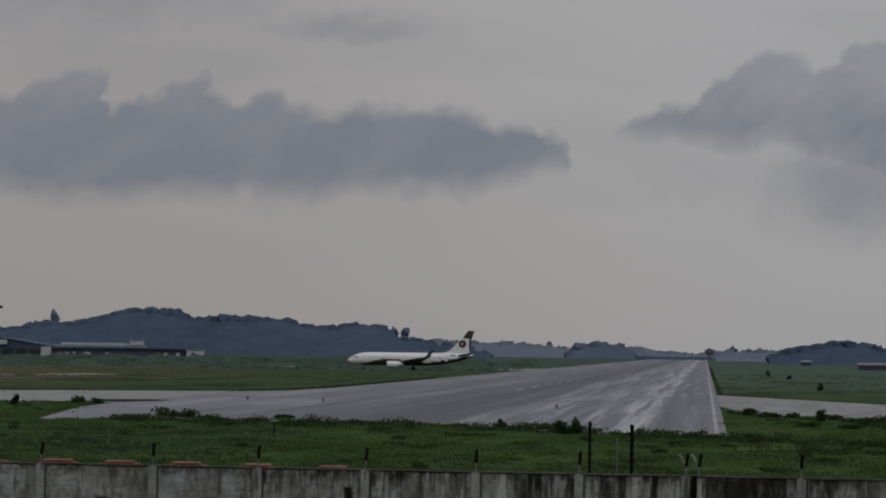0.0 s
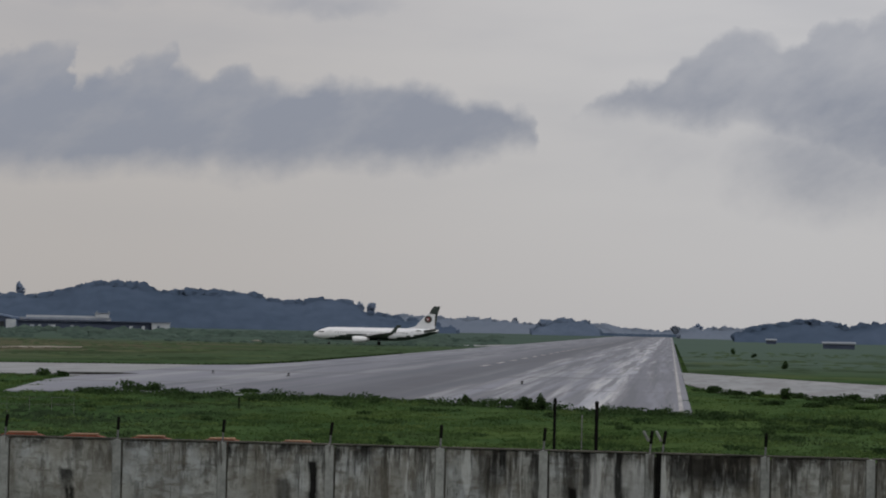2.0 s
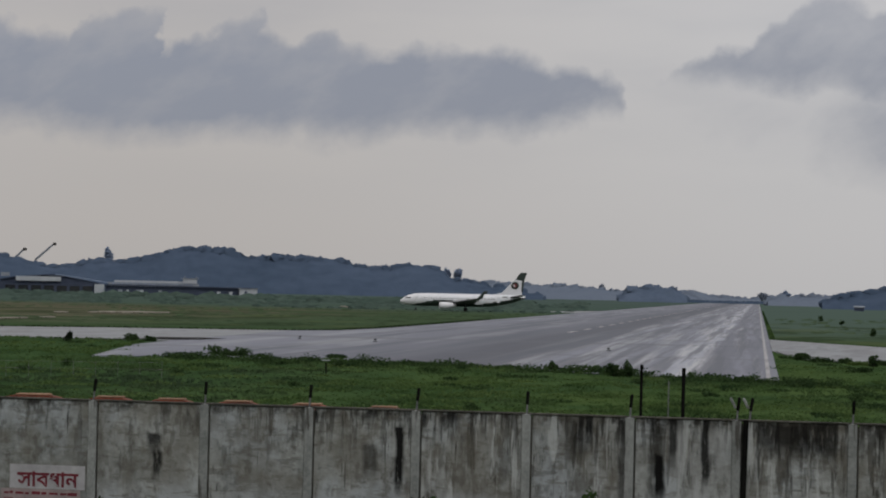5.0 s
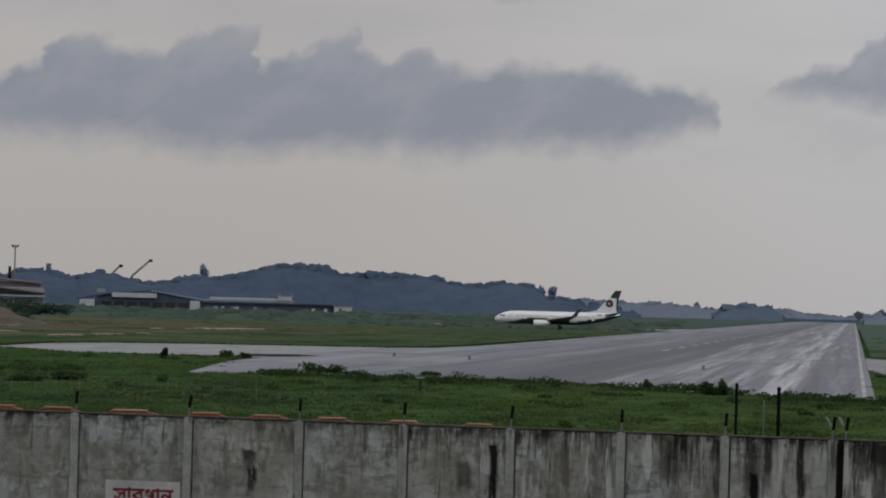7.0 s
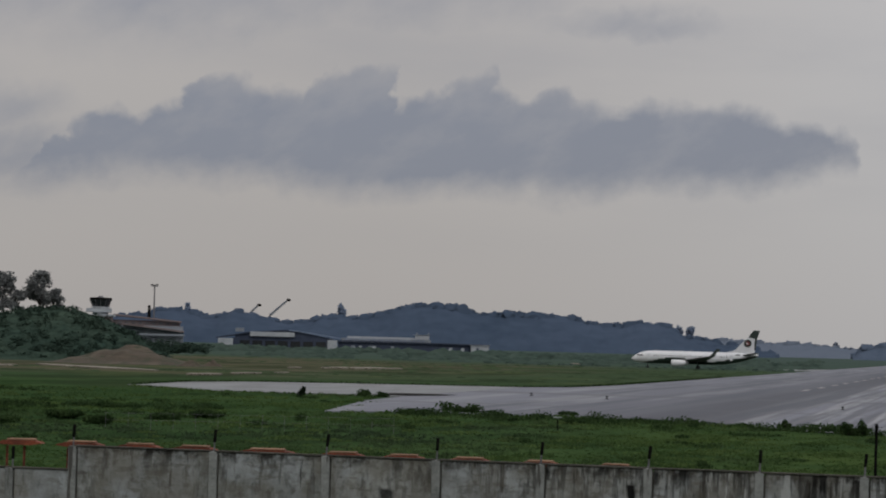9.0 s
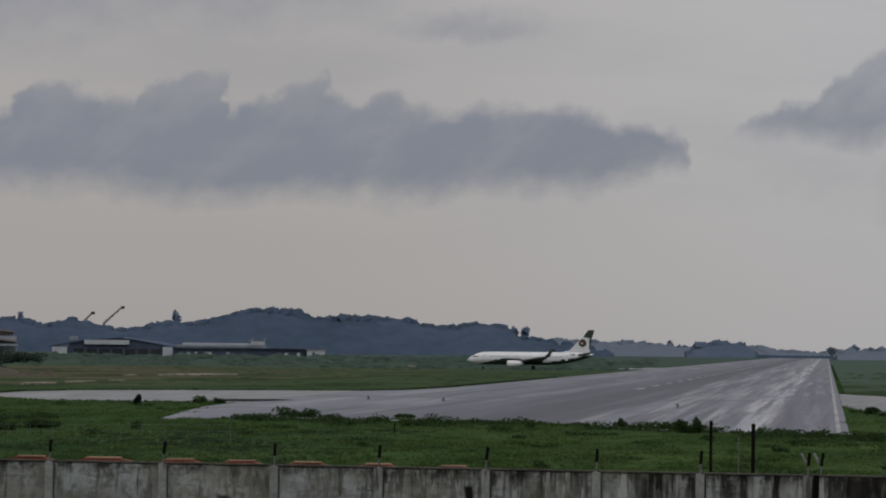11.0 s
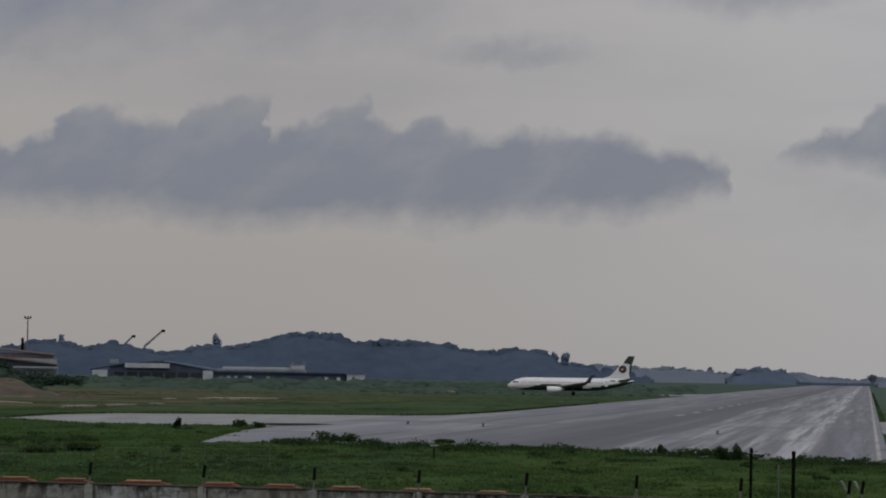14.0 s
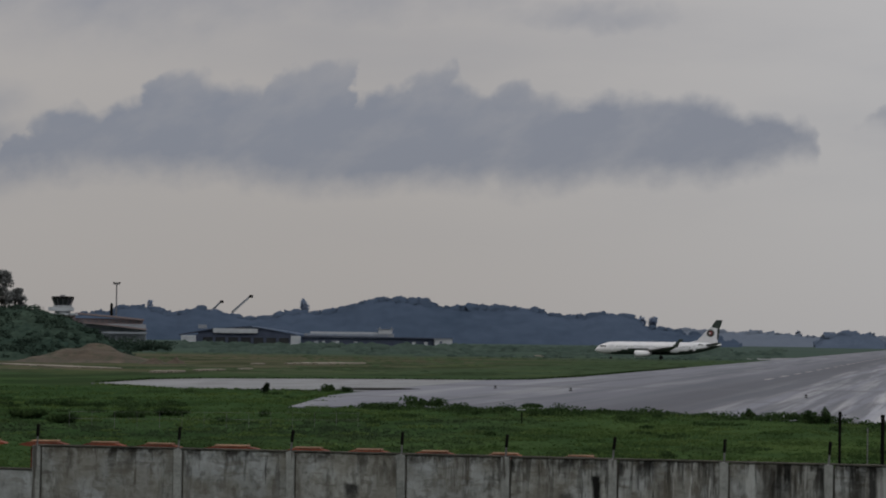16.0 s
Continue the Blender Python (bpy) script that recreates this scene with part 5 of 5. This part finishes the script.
def hangar_building():
    h = thing("hangar", site, "long dark blue hangar with white clerestory panel", "building")
    block("wall", -15.54, -13.45, -0.2, 0.0, 40, NAVY, h)
    l, r, b, t = span(-15.5, -13.5, 0.0, 0.16)
    bm = bmesh.new()
    slab(bm, [(l, b), (r, b), (r, b + 0.6), (span(-14.3, 0, 0, 0)[0], t), (span(-15.2, 0, 0, 0)[0], t - 1), (l, b + 2.2)], 0.0, 38)
    gable = part("gable", bm, NAVY, h)
    gable.matrix_local = Matrix.Translation((0, 0.4, 0)) @ Matrix.Rotation(radians(90), 4, "X")
    roof_plate("roof", [(-15.9, 0.0), (-15.2, 0.125), (-14.4, 0.19)], 40, NAVY, h)
    roof_plate("roof", [(-14.4, 0.19), (-13.9, 0.125), (-13.35, 0.045)], 40, BLUE_ROOF, h, label="pale blue sheet roof slope")
    block("clerestory", -15.19, -14.28, 0.036, 0.13, 1.5, WHITEWASH, h, -1.7, label="bright white panel strip")
    block("roof_hut", -15.5, -15.33, 0.12, 0.2, 6, GREY_WALL, h, 2)
    block("annex", -15.84, -15.54, -0.2, -0.02, 12, WHITEWASH, h, -4, label="whitewashed end block")
    block("annex", -13.6, -13.4, -0.2, -0.005, 9, WHITEWASH, h, -4.5, label="whitewashed end block")
    for k in range(7):
        a = -15.4 + 0.26 * k
        block("door_panel", a, a + 0.2, -0.18, -0.05, 0.5, DARK_GLASS, h, -0.4)


def terminal_sheds():
    s = thing("terminal_shed", site, "long low dark building with scattered white openings", "building")
    block("wall", -13.38, -10.3, -0.2, -0.03, 20, NAVY, s, 3)
    roof_plate("roof", [(-13.4, 0.0), (-11.4, -0.005), (-10.27, -0.01)], 24, NAVY, s, 1.5, 0.8)
    rng2 = random.Random(2)
    for a in (-13.12, -12.95, -12.76, -12.68, -12.3, -11.1, -10.85):
        block("bay", a, a + rng2.uniform(0.05, 0.09), -0.18, -0.10, 0.6, WHITEWASH if rng2.random() < 0.55 else GREY_WALL, s, 2.6)
    u = thing("terminal_building", site, "pale grey two-storey terminal block with window band", "building")
    block("wall", -13.33, -11.45, -0.2, 0.05, 18, GREY_WALL, u, 30)
    block("upper_wall", -13.2, -11.5, 0.045, 0.09, 16, WHITEWASH, u, 31)
    block("stair_tower", -11.78, -11.49, 0.05, 0.15, 10, WHITEWASH, u, 29.5)
    block("roof_slab", -11.82, -11.45, 0.15, 0.16, 12, GREY_WALL, u, 29)
    for a in (-11.76, -11.52):
        block("roof_post", a, a + 0.03, 0.16, 0.2, 1.2, GREY_WALL, u, 30)
    for k in range(18):
        block("window", -13.25 + 0.095 * k, -13.2 + 0.095 * k, 0.01, 0.035, 0.5, BLUE_ROOF, u, 29.7)
    w = thing("white_shed", site, "small bright white shed beside the terminal", "building")
    block("wall", -10.65, -10.29, -0.2, -0.03, 12, WHITEWASH, w, -8)
    roof_plate("roof", [(-10.67, -0.028), (-10.27, -0.022)], 13, GREY_WALL, w, -8.5, 0.4)
    block("door", -10.55, -10.5, -0.2, -0.08, 0.3, NAVY, w, -8.2)


hangar_building()
terminal_sheds()

NEAR = 1150.0
tower_site = Matrix.Translation(polar(-17.8, NEAR)) @ pose(0, 0, 0, 0, 0, 17.8)


def control_tower():
    t = thing("control_tower", tower_site, "control tower with dark flared glass cab", "tower")
    x = NEAR * math.tan(radians(-18.26 + 17.8))
    ring = lambda e, w: (EYE.z + NEAR * math.tan(radians(e)), w)
    shaft = part("shaft", tube(bmesh.new(), (x, 6, -0.3), (x, 6, ring(0.56, 0)[0]), 3.4, 3.2, 12), WHITEWASH, t)
    bm = bmesh.new()
    tube(bm, (x, 6, ring(0.555, 0)[0]), (x, 6, ring(0.70, 0)[0]), 3.3, 4.5, 12)
    cab = part("cab", bm, DARK_GLASS, t, "dark outward-leaning glass cab")
    part("cab_roof", tube(bmesh.new(), (x, 6, ring(0.70, 0)[0]), (x, 6, ring(0.74, 0)[0]), 4.7, 4.4, 12), BLACK_IRON, t)
    part("roof_dome", tube(bmesh.new(), (x, 6, ring(0.74, 0)[0]), (x, 6, ring(0.775, 0)[0]), 1.6, 0.8, 10), STEEL, t)
    for k in range(12):
        a = 6.28318 * k / 12
        part("mullion", tube(bmesh.new(), (x + 3.35 * math.cos(a), 6 + 3.35 * math.sin(a), ring(0.555, 0)[0]), (x + 4.55 * math.cos(a), 6 + 4.55 * math.sin(a), ring(0.70, 0)[0]), 0.09, 0.09, 5), STEEL, cab)
    part("gallery", tube(bmesh.new(), (x, 6, ring(0.53, 0)[0]), (x, 6, ring(0.555, 0)[0]), 4.1, 4.1, 12), WHITEWASH, shaft)
    block("wing", -18.55, -18.03, 0.44, 0.52, 9, WHITEWASH, t, 2, NEAR, -17.8)
    block("balcony", -18.72, -17.95, 0.355, 0.395, 14, WHITEWASH, t, 0, NEAR, -17.8)
    block("base", -18.7, -18.0, -0.3, 0.355, 12, BRICK_RED, t, 1, NEAR, -17.8)


def terminal():
    b = thing("passenger_terminal", tower_site, "red-brown terminal building with stepped roofs and pale fascia", "building")
    block("wall", -18.2, -16.56, -0.3, 0.19, 30, GREY_WALL, b, 4, NEAR, -17.8)
    roof_plate("roof", [(-18.0, 0.42), (-17.35, 0.37), (-16.6, 0.30)], 30, BRICK_RED, b, 6, 0.7, NEAR, -17.8)
    block("upper_wall", -18.0, -16.62, 0.19, 0.30, 26, BRICK_RED, b, 8, NEAR, -17.8)
    roof_plate("lower_roof", [(-17.8, 0.23), (-17.2, 0.17), (-16.55, 0.10)], 10, BRICK_RED, b, -3, 0.6, NEAR, -17.8)
    block("fascia", -17.45, -16.54, -0.01, 0.03, 3, GREY_WALL, b, -4, NEAR, -17.8, "long pale grey fascia strip")
    for k in range(9):
        block("window", -17.9 + 0.14 * k, -17.82 + 0.14 * k, 0.225, 0.265, 0.5, STEEL, b, 7.6, NEAR, -17.8)
    for k in range(8):
        block("column", -17.42 + 0.12 * k, -17.40 + 0.12 * k, -0.3, -0.01, 0.6, GREY_WALL, b, -3, NEAR, -17.8)
    block("kiosk", -17.24, -17.12, -0.3, -0.21, 5, WHITEWASH, b, -14, NEAR, -17.8, "small white kiosk")


def light_mast():
    t = thing("light_mast", tower_site, "tall slim floodlight mast with ring head", "mast")
    x, z = NEAR * math.tan(radians(-17.15 + 17.8)), EYE.z + NEAR * math.tan(radians(1.03))
    part("shaft", tube(bmesh.new(), (x, 40, -0.3), (x, 40, z), 0.42, 0.26, 10), STEEL, t)
    head = part("head", tube(bmesh.new(), (x, 40, z), (x, 40, z + 0.5), 1.3, 1.3, 12), STEEL, t)
    for k in range(8):
        a = 6.28318 * k / 8
        part("floodlight", box(bmesh.new(), (0.5, 0.4, 0.6), (x + 1.35 * math.cos(a), 40 + 1.35 * math.sin(a), z + 0.75), bevel=0.05), BLACK_IRON, head)
    x2, z2 = NEAR * math.tan(radians(-17.26 + 17.8)), EYE.z + NEAR * math.tan(radians(0.6))
    tank = thing("water_tank", tower_site, "dark roof tank on the terminal", "tank")
    part("drum", tube(bmesh.new(), (x2, 20, EYE.z + NEAR * math.tan(radians(0.36))), (x2, 20, z2), 0.7, 0.6, 10), BLACK_IRON, tank)
    part("lid", tube(bmesh.new(), (x2, 20, z2), (x2, 20, z2 + 0.5), 0.6, 0.25, 10), BLACK_IRON, tank)


def crane(a0, e0, a1, e1, seed):
    """A lattice jib rising from a mast, seen over the hill."""
    d = 3330.0
    c = thing("crane", Matrix.Translation(polar(a0, d)) @ pose(0, 0, 0, 0, 0, -a0), "thin lattice tower crane with raised jib", "crane", "cranes behind the hill")
    z0, z1 = EYE.z + d * math.tan(radians(e0)), EYE.z + d * math.tan(radians(e1))
    x1 = d * math.tan(radians(a1 - a0))
    part("mast", tube(bmesh.new(), (0, 0, -0.3), (0, 0, z0 + 1), 1.4, 1.2, 6), STEEL, c)
    bm = bmesh.new()
    way = Vector((x1, 0, z1 - z0))
    up = Vector((-way.z, 0, way.x)).normalized() * 1.1
    for off in (up, -up, Vector((0, 1.1, 0))):
        tube(bm, Vector((0, 0, z0)) + off, Vector((x1, 0, z1)) + off * 0.5, 0.5, 0.4, 5)
    n = 9
    for k in range(n):
        p = Vector((0, 0, z0)) + way * (k / n)
        q = Vector((0, 0, z0)) + way * ((k + 1) / n)
        tube(bm, p + up, q - up, 0.3, 0.3, 4)
        tube(bm, p - up, q + up, 0.3, 0.3, 4)
    part("jib", bm, GREY_WALL, c)
    part("jib_head", box(bmesh.new(), (4.5, 2.5, 3.2), (x1 + 1.5, 0, z1 + 0.3), bevel=0.4), BLACK_IRON, c, "dark block at the jib's tip")


control_tower()
terminal()
light_mast()
crane(-15.24, 0.47, -15.05, 0.67, 1)
crane(-14.80, 0.47, -14.45, 0.79, 2)


# ---- scrub bank, earth heap and trees beside the terminal ----
def bank_height(a, d):
    top = profile(BANK, a)
    return max(0.0, top * soft_step(590, 660, d) * (1 - soft_step(700, 790, d)))


BANK = [(-30, 10.0), (-24, 9.6), (-21.8, 9.4), (-20.6, 9.2), (-19.5, 11.0), (-18.9, 11.2), (-18.4, 9.6), (-17.7, 6.0), (-17.15, 2.0), (-16.7, 0.0)]


def scrub_bank():
    verts, faces = [], []
    na, nd = 70, 22
    for i in range(na + 1):
        a = -30 + 13.3 * i / na
        for j in range(nd + 1):
            d = 585 + 210 * j / nd
            h = bank_height(a, d)
            verts.append(polar(a, d, h + (0.5 * noise.noise((a * 2, d * 0.05, 0)) if h > 0.5 else 0) - 0.25)[:])
    for i in range(na):
        for j in range(nd):
            k = i * (nd + 1) + j
            faces.append((k, k + nd + 1, k + nd + 2, k + 1))
    tagged(raw_mesh("scrub_bank", verts, faces, NEAR_WOODS, True), "steep grassy bank under dark scrub", "bank", kind="structure")
    rng2 = random.Random(77)
    places = []
    for i in range(3200):
        a, d = rng2.uniform(-25, -16.9), rng2.uniform(598, 690)
        h = bank_height(a, d)
        if h < 0.6:
            continue
        s = rng2.uniform(0.4, 1.1) * (1.5 if noise.noise((a * 2.5, d * 0.03, 9.0)) > 0.15 else 1.0)
        p = polar(a, d, h - 0.25)
        places.append((p.x, p.y, p.z, s * 1.3, s * 0.6))
    woods("scrub", places, NEAR_WOODS, "dense dark green scrub covering the bank", SMALL_CROWNS, True)
    verts, faces = [], []
    for i in range(520):
        a, d = rng2.uniform(-25, -16.9), rng2.uniform(598, 680)
        h = bank_height(a, d)
        if h < 0.5:
            continue
        p, w = polar(a, d, h - 0.2), rng2.uniform(0.8, 2.2)
        v, f = leaf_cloud(rng2, 70, (w, w, w * 0.45), 0.28)
        n = len(verts)
        verts += [(q[0] + p.x, q[1] + p.y, q[2] + p.z) for q in v]
        faces += [tuple(k + n for k in q) for q in f]
    tagged(raw_mesh("bank_leaves", verts, faces, NEAR_WOODS), "leafy bushes scattered over the scrub bank", "bushes", kind="stuff")


def dirt_mound(a, d, wide, high, label):
    rng2 = random.Random(int(wide * 10))
    verts, faces, n, rings = [], [], 48, 12
    c = polar(a, d, -0.2)
    for r in range(rings + 1):
        k = r / rings
        for i in range(n):
            q = 6.28318 * i / n
            rough = 1 + 0.14 * noise.noise((math.cos(q) * 2 + wide, math.sin(q) * 2, k * 2))
            z = high * ((1 - k) ** 1.5 * 0.75 + 0.25 * (1 - soft_step(0, 1, k))) * (1 + 0.5 * noise.noise((math.cos(q) * k * 4, math.sin(q) * k * 4, wide)))
            verts.append((c.x + wide * k * rough * math.cos(q), c.y + wide * 0.7 * k * rough * math.sin(q), c.z + z))
    for r in range(rings):
        for i in range(n):
            faces.append((r * n + i, r * n + (i + 1) % n, (r + 1) * n + (i + 1) % n, (r + 1) * n + i))
    return tagged(raw_mesh("dirt_mound", verts, faces, EARTH, True), label, "mound")


scrub_bank()
dirt_mound(-17.72, 585, 19.0, 4.0, "broad brown mound of bare earth in the field")
dirt_mound(-16.4, 560, 4.0, 1.4, "small brown mound of bare earth in the field")
dirt_mound(-15.95, 570, 3.0, 1.5, "small brown mound of bare earth in the field")


def bare_patch(x0, y0, x1, y1, deep, seed):
    """A ragged strip of pale dry earth lying in the grass."""
    n, near, far = 30, [], []
    for k in range(n + 1):
        u = k / n
        x, y = x0 + (x1 - x0) * u, y0 + (y1 - y0) * u
        way = Vector((x, y, 0)).normalized()
        w = deep * 0.42 * (0.2 + math.sin(math.pi * u) ** 0.6) * (1 + 0.55 * noise.noise((u * 4, seed, 0)) + 0.5 * noise.noise((u * 13, seed, 3)))
        lie = deep * 0.25 * noise.noise((u * 3, seed, 7))
        near.append((x - way.x * (w - lie), y - way.y * (w - lie)))
        far.append((x + way.x * (w + lie), y + way.y * (w + lie)))
    return tagged(part("bare_patch", slab(bmesh.new(), near + far[::-1], 0.10, 0.35), BARE), "pale strip of dry bare earth in the field", "bare patch", kind="structure")


for k, (x0, y0, x1, y1, deep) in enumerate(((-178, 502, -139, 454, 22), (-175, 450, -173, 478, 16), (-129, 330, -133.5, 362, 13), (-217, 646, -176, 566, 20), (-126, 426, -124, 440, 13),
                                            (-125.5, 450, -123.7, 464, 13), (-124.4, 474, -123.2, 481, 11), (-144.4, 562, -143.6, 571, 14), (-142.3, 583, -131.7, 617, 24), (-147.0, 973, -141.5, 976, 45))):
    bare_patch(x0, y0, x1, y1, deep, k)


for k, (a, d, el0, el1, half, n) in enumerate(((-20.22, 690, 0.42, 1.24, 3.6, 3600), (-19.95, 700, 0.42, 0.85, 2.2, 1400), (-19.5, 690, 0.44, 1.25, 3.5, 3600), (-19.22, 692, 0.42, 0.92, 2.6, 1900), (-20.75, 720, 0.4, 0.80, 3.4, 2600),
                                              (-21.1, 700, 0.4, 0.94, 5.5, 5200), (-21.75, 705, 0.4, 0.84, 5.5, 5200), (-22.4, 700, 0.4, 0.95, 5.5, 5200), (-23.2, 700, 0.4, 0.9, 4.5, 1500))):
    z0, z1 = EYE.z + d * math.tan(radians(el0)), EYE.z + d * math.tan(radians(el1))
    tree(polar(a, d, z0 - 1.0), z1 - z0 + 1.0, half, n, 0.36, "dark leafy tree with open crown on the bank" if k < 4 else "dense dark leafy tree on the bank", None, k, 0.28, 0.04)

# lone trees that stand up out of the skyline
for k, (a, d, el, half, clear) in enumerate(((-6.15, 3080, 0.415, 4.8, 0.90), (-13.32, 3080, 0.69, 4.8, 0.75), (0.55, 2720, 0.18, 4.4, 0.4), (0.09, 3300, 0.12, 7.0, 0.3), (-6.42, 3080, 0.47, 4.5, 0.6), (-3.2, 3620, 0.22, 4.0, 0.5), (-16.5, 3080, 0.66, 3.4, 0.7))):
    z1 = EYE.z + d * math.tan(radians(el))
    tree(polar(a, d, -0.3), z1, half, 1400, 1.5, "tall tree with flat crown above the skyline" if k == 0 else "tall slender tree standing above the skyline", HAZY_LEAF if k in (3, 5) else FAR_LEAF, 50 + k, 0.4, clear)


# low scrub in front of the buildings
def scrub_field():
    rng2 = random.Random(91)
    places = []
    for i in range(2600):
        a, d = rng2.uniform(-17.2, -3.5), rng2.uniform(900, 1780)
        if noise.noise((a * 1.3, d * 0.004, 5.0)) < -0.05 or d * math.sin(radians(a)) > -66:
            continue
        s = rng2.uniform(0.5, 1.6) * (d / 1200)
        p = polar(a, d, -0.2)
        places.append((p.x, p.y, p.z, s * 1.6, s))
    for i in range(160):
        a, d = rng2.uniform(-17.0, -4.6), rng2.uniform(1250, 1760)
        p = polar(a, d, -0.2)
        if p.x > -70:
            continue
        s = rng2.uniform(1.4, 3.0)
        places.append((p.x, p.y, p.z, s * 1.7, s * 1.1))
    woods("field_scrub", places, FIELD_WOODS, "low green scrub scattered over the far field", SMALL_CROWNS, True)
    places = []
    for i in range(90):
        a, d = rng2.uniform(-9.5, -4.0), rng2.gauss(905, 8)
        if d * math.sin(radians(a)) > -64:
            continue
        p = polar(a, d, -0.1)
        s = rng2.uniform(0.3, 0.8)
        places.append((p.x, p.y, p.z, s * 1.5, s))
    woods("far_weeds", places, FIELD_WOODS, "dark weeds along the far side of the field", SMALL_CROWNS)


scrub_field()


def field_weeds():
    """Low weeds scattered over the rough middle of the field."""
    rng2 = random.Random(17)
    places = []
    for i in range(1500):
        x, y = (rng2.uniform(-260, -64), rng2.uniform(415, 860)) if i % 4 else (rng2.uniform(6, 70), rng2.uniform(430, 900))
        if noise.noise((x * 0.02, y * 0.008, 3.0)) < -0.12 or (x > -120 and y < 430):
            continue
        w = rng2.uniform(0.3, 1.0) * (1.5 if i % 9 == 0 else 1.0)
        places.append((x, y, -0.15, w * 1.5, rng2.uniform(0.12, 0.34)))
    woods("field_weeds", places, FIELD_WEED, "low weeds scattered over the middle field", SMALL_CROWNS, True)


field_weeds()
for k, (a, d, w, h) in enumerate(((-17.25, 900, 4.0, 3.2), (-16.95, 930, 3.0, 2.2), (-16.6, 960, 4.0, 2.6), (-16.25, 980, 3.5, 2.4), (-17.0, 880, 2.6, 1.8), (-17.35, 1090, 6.0, 4.6), (-17.05, 1085, 6.5, 4.2), (-16.8, 1095, 6.0, 4.8), (-16.5, 1090, 5.0, 4.0), (-16.2, 1110, 6.0, 3.4))):
    p = polar(a, d, -0.3)
    bush(p, (w, w, h * 0.55), 900, 0.4, "dark green thicket in front of the terminal", "thickets by the terminal", "thicket", NEAR_WOODS, 120 + k)


def field_shed(a, d, wide, label):
    s = thing("field_shed", Matrix.Translation(polar(a, d)) @ pose(0, 0, 0, 0, 0, -a), label, "shed")
    part("wall", box(bmesh.new(), (wide, 5, 2.3), (0, 0, 1.0), bevel=0.05), NAVY, s)
    part("roof", box(bmesh.new(), (wide + 0.8, 6, 0.7), (0, 0, 2.5), turn=Matrix.Rotation(radians(4), 4, "X"), bevel=0.05), GREY_WALL, s, "pale sheet roof")


field_shed(3.42, 1250, 14, "low white-roofed shed in the field")
field_shed(2.05, 1700, 6, "low white-roofed shed in the field")


def hillside_house():
    """A long pale house half hidden in the trees at the hill's foot."""
    d, a = 2935.0, -6.8
    h = thing("hillside_house", Matrix.Translation(polar(a, d)) @ pose(0, 0, 0, 0, 0, -a), "long pale house among the trees of the hill", "house")
    part("wall", box(bmesh.new(), (17, 8, 13), (0, 4, 6.2), bevel=0.05), GREY_WALL, h)
    part("roof", box(bmesh.new(), (18.5, 9.5, 0.9), (0, 4, 13.0), turn=Matrix.Rotation(radians(6), 4, "X"), bevel=0.1), WHITEWASH, h, "pale sheet roof")


hillside_house()
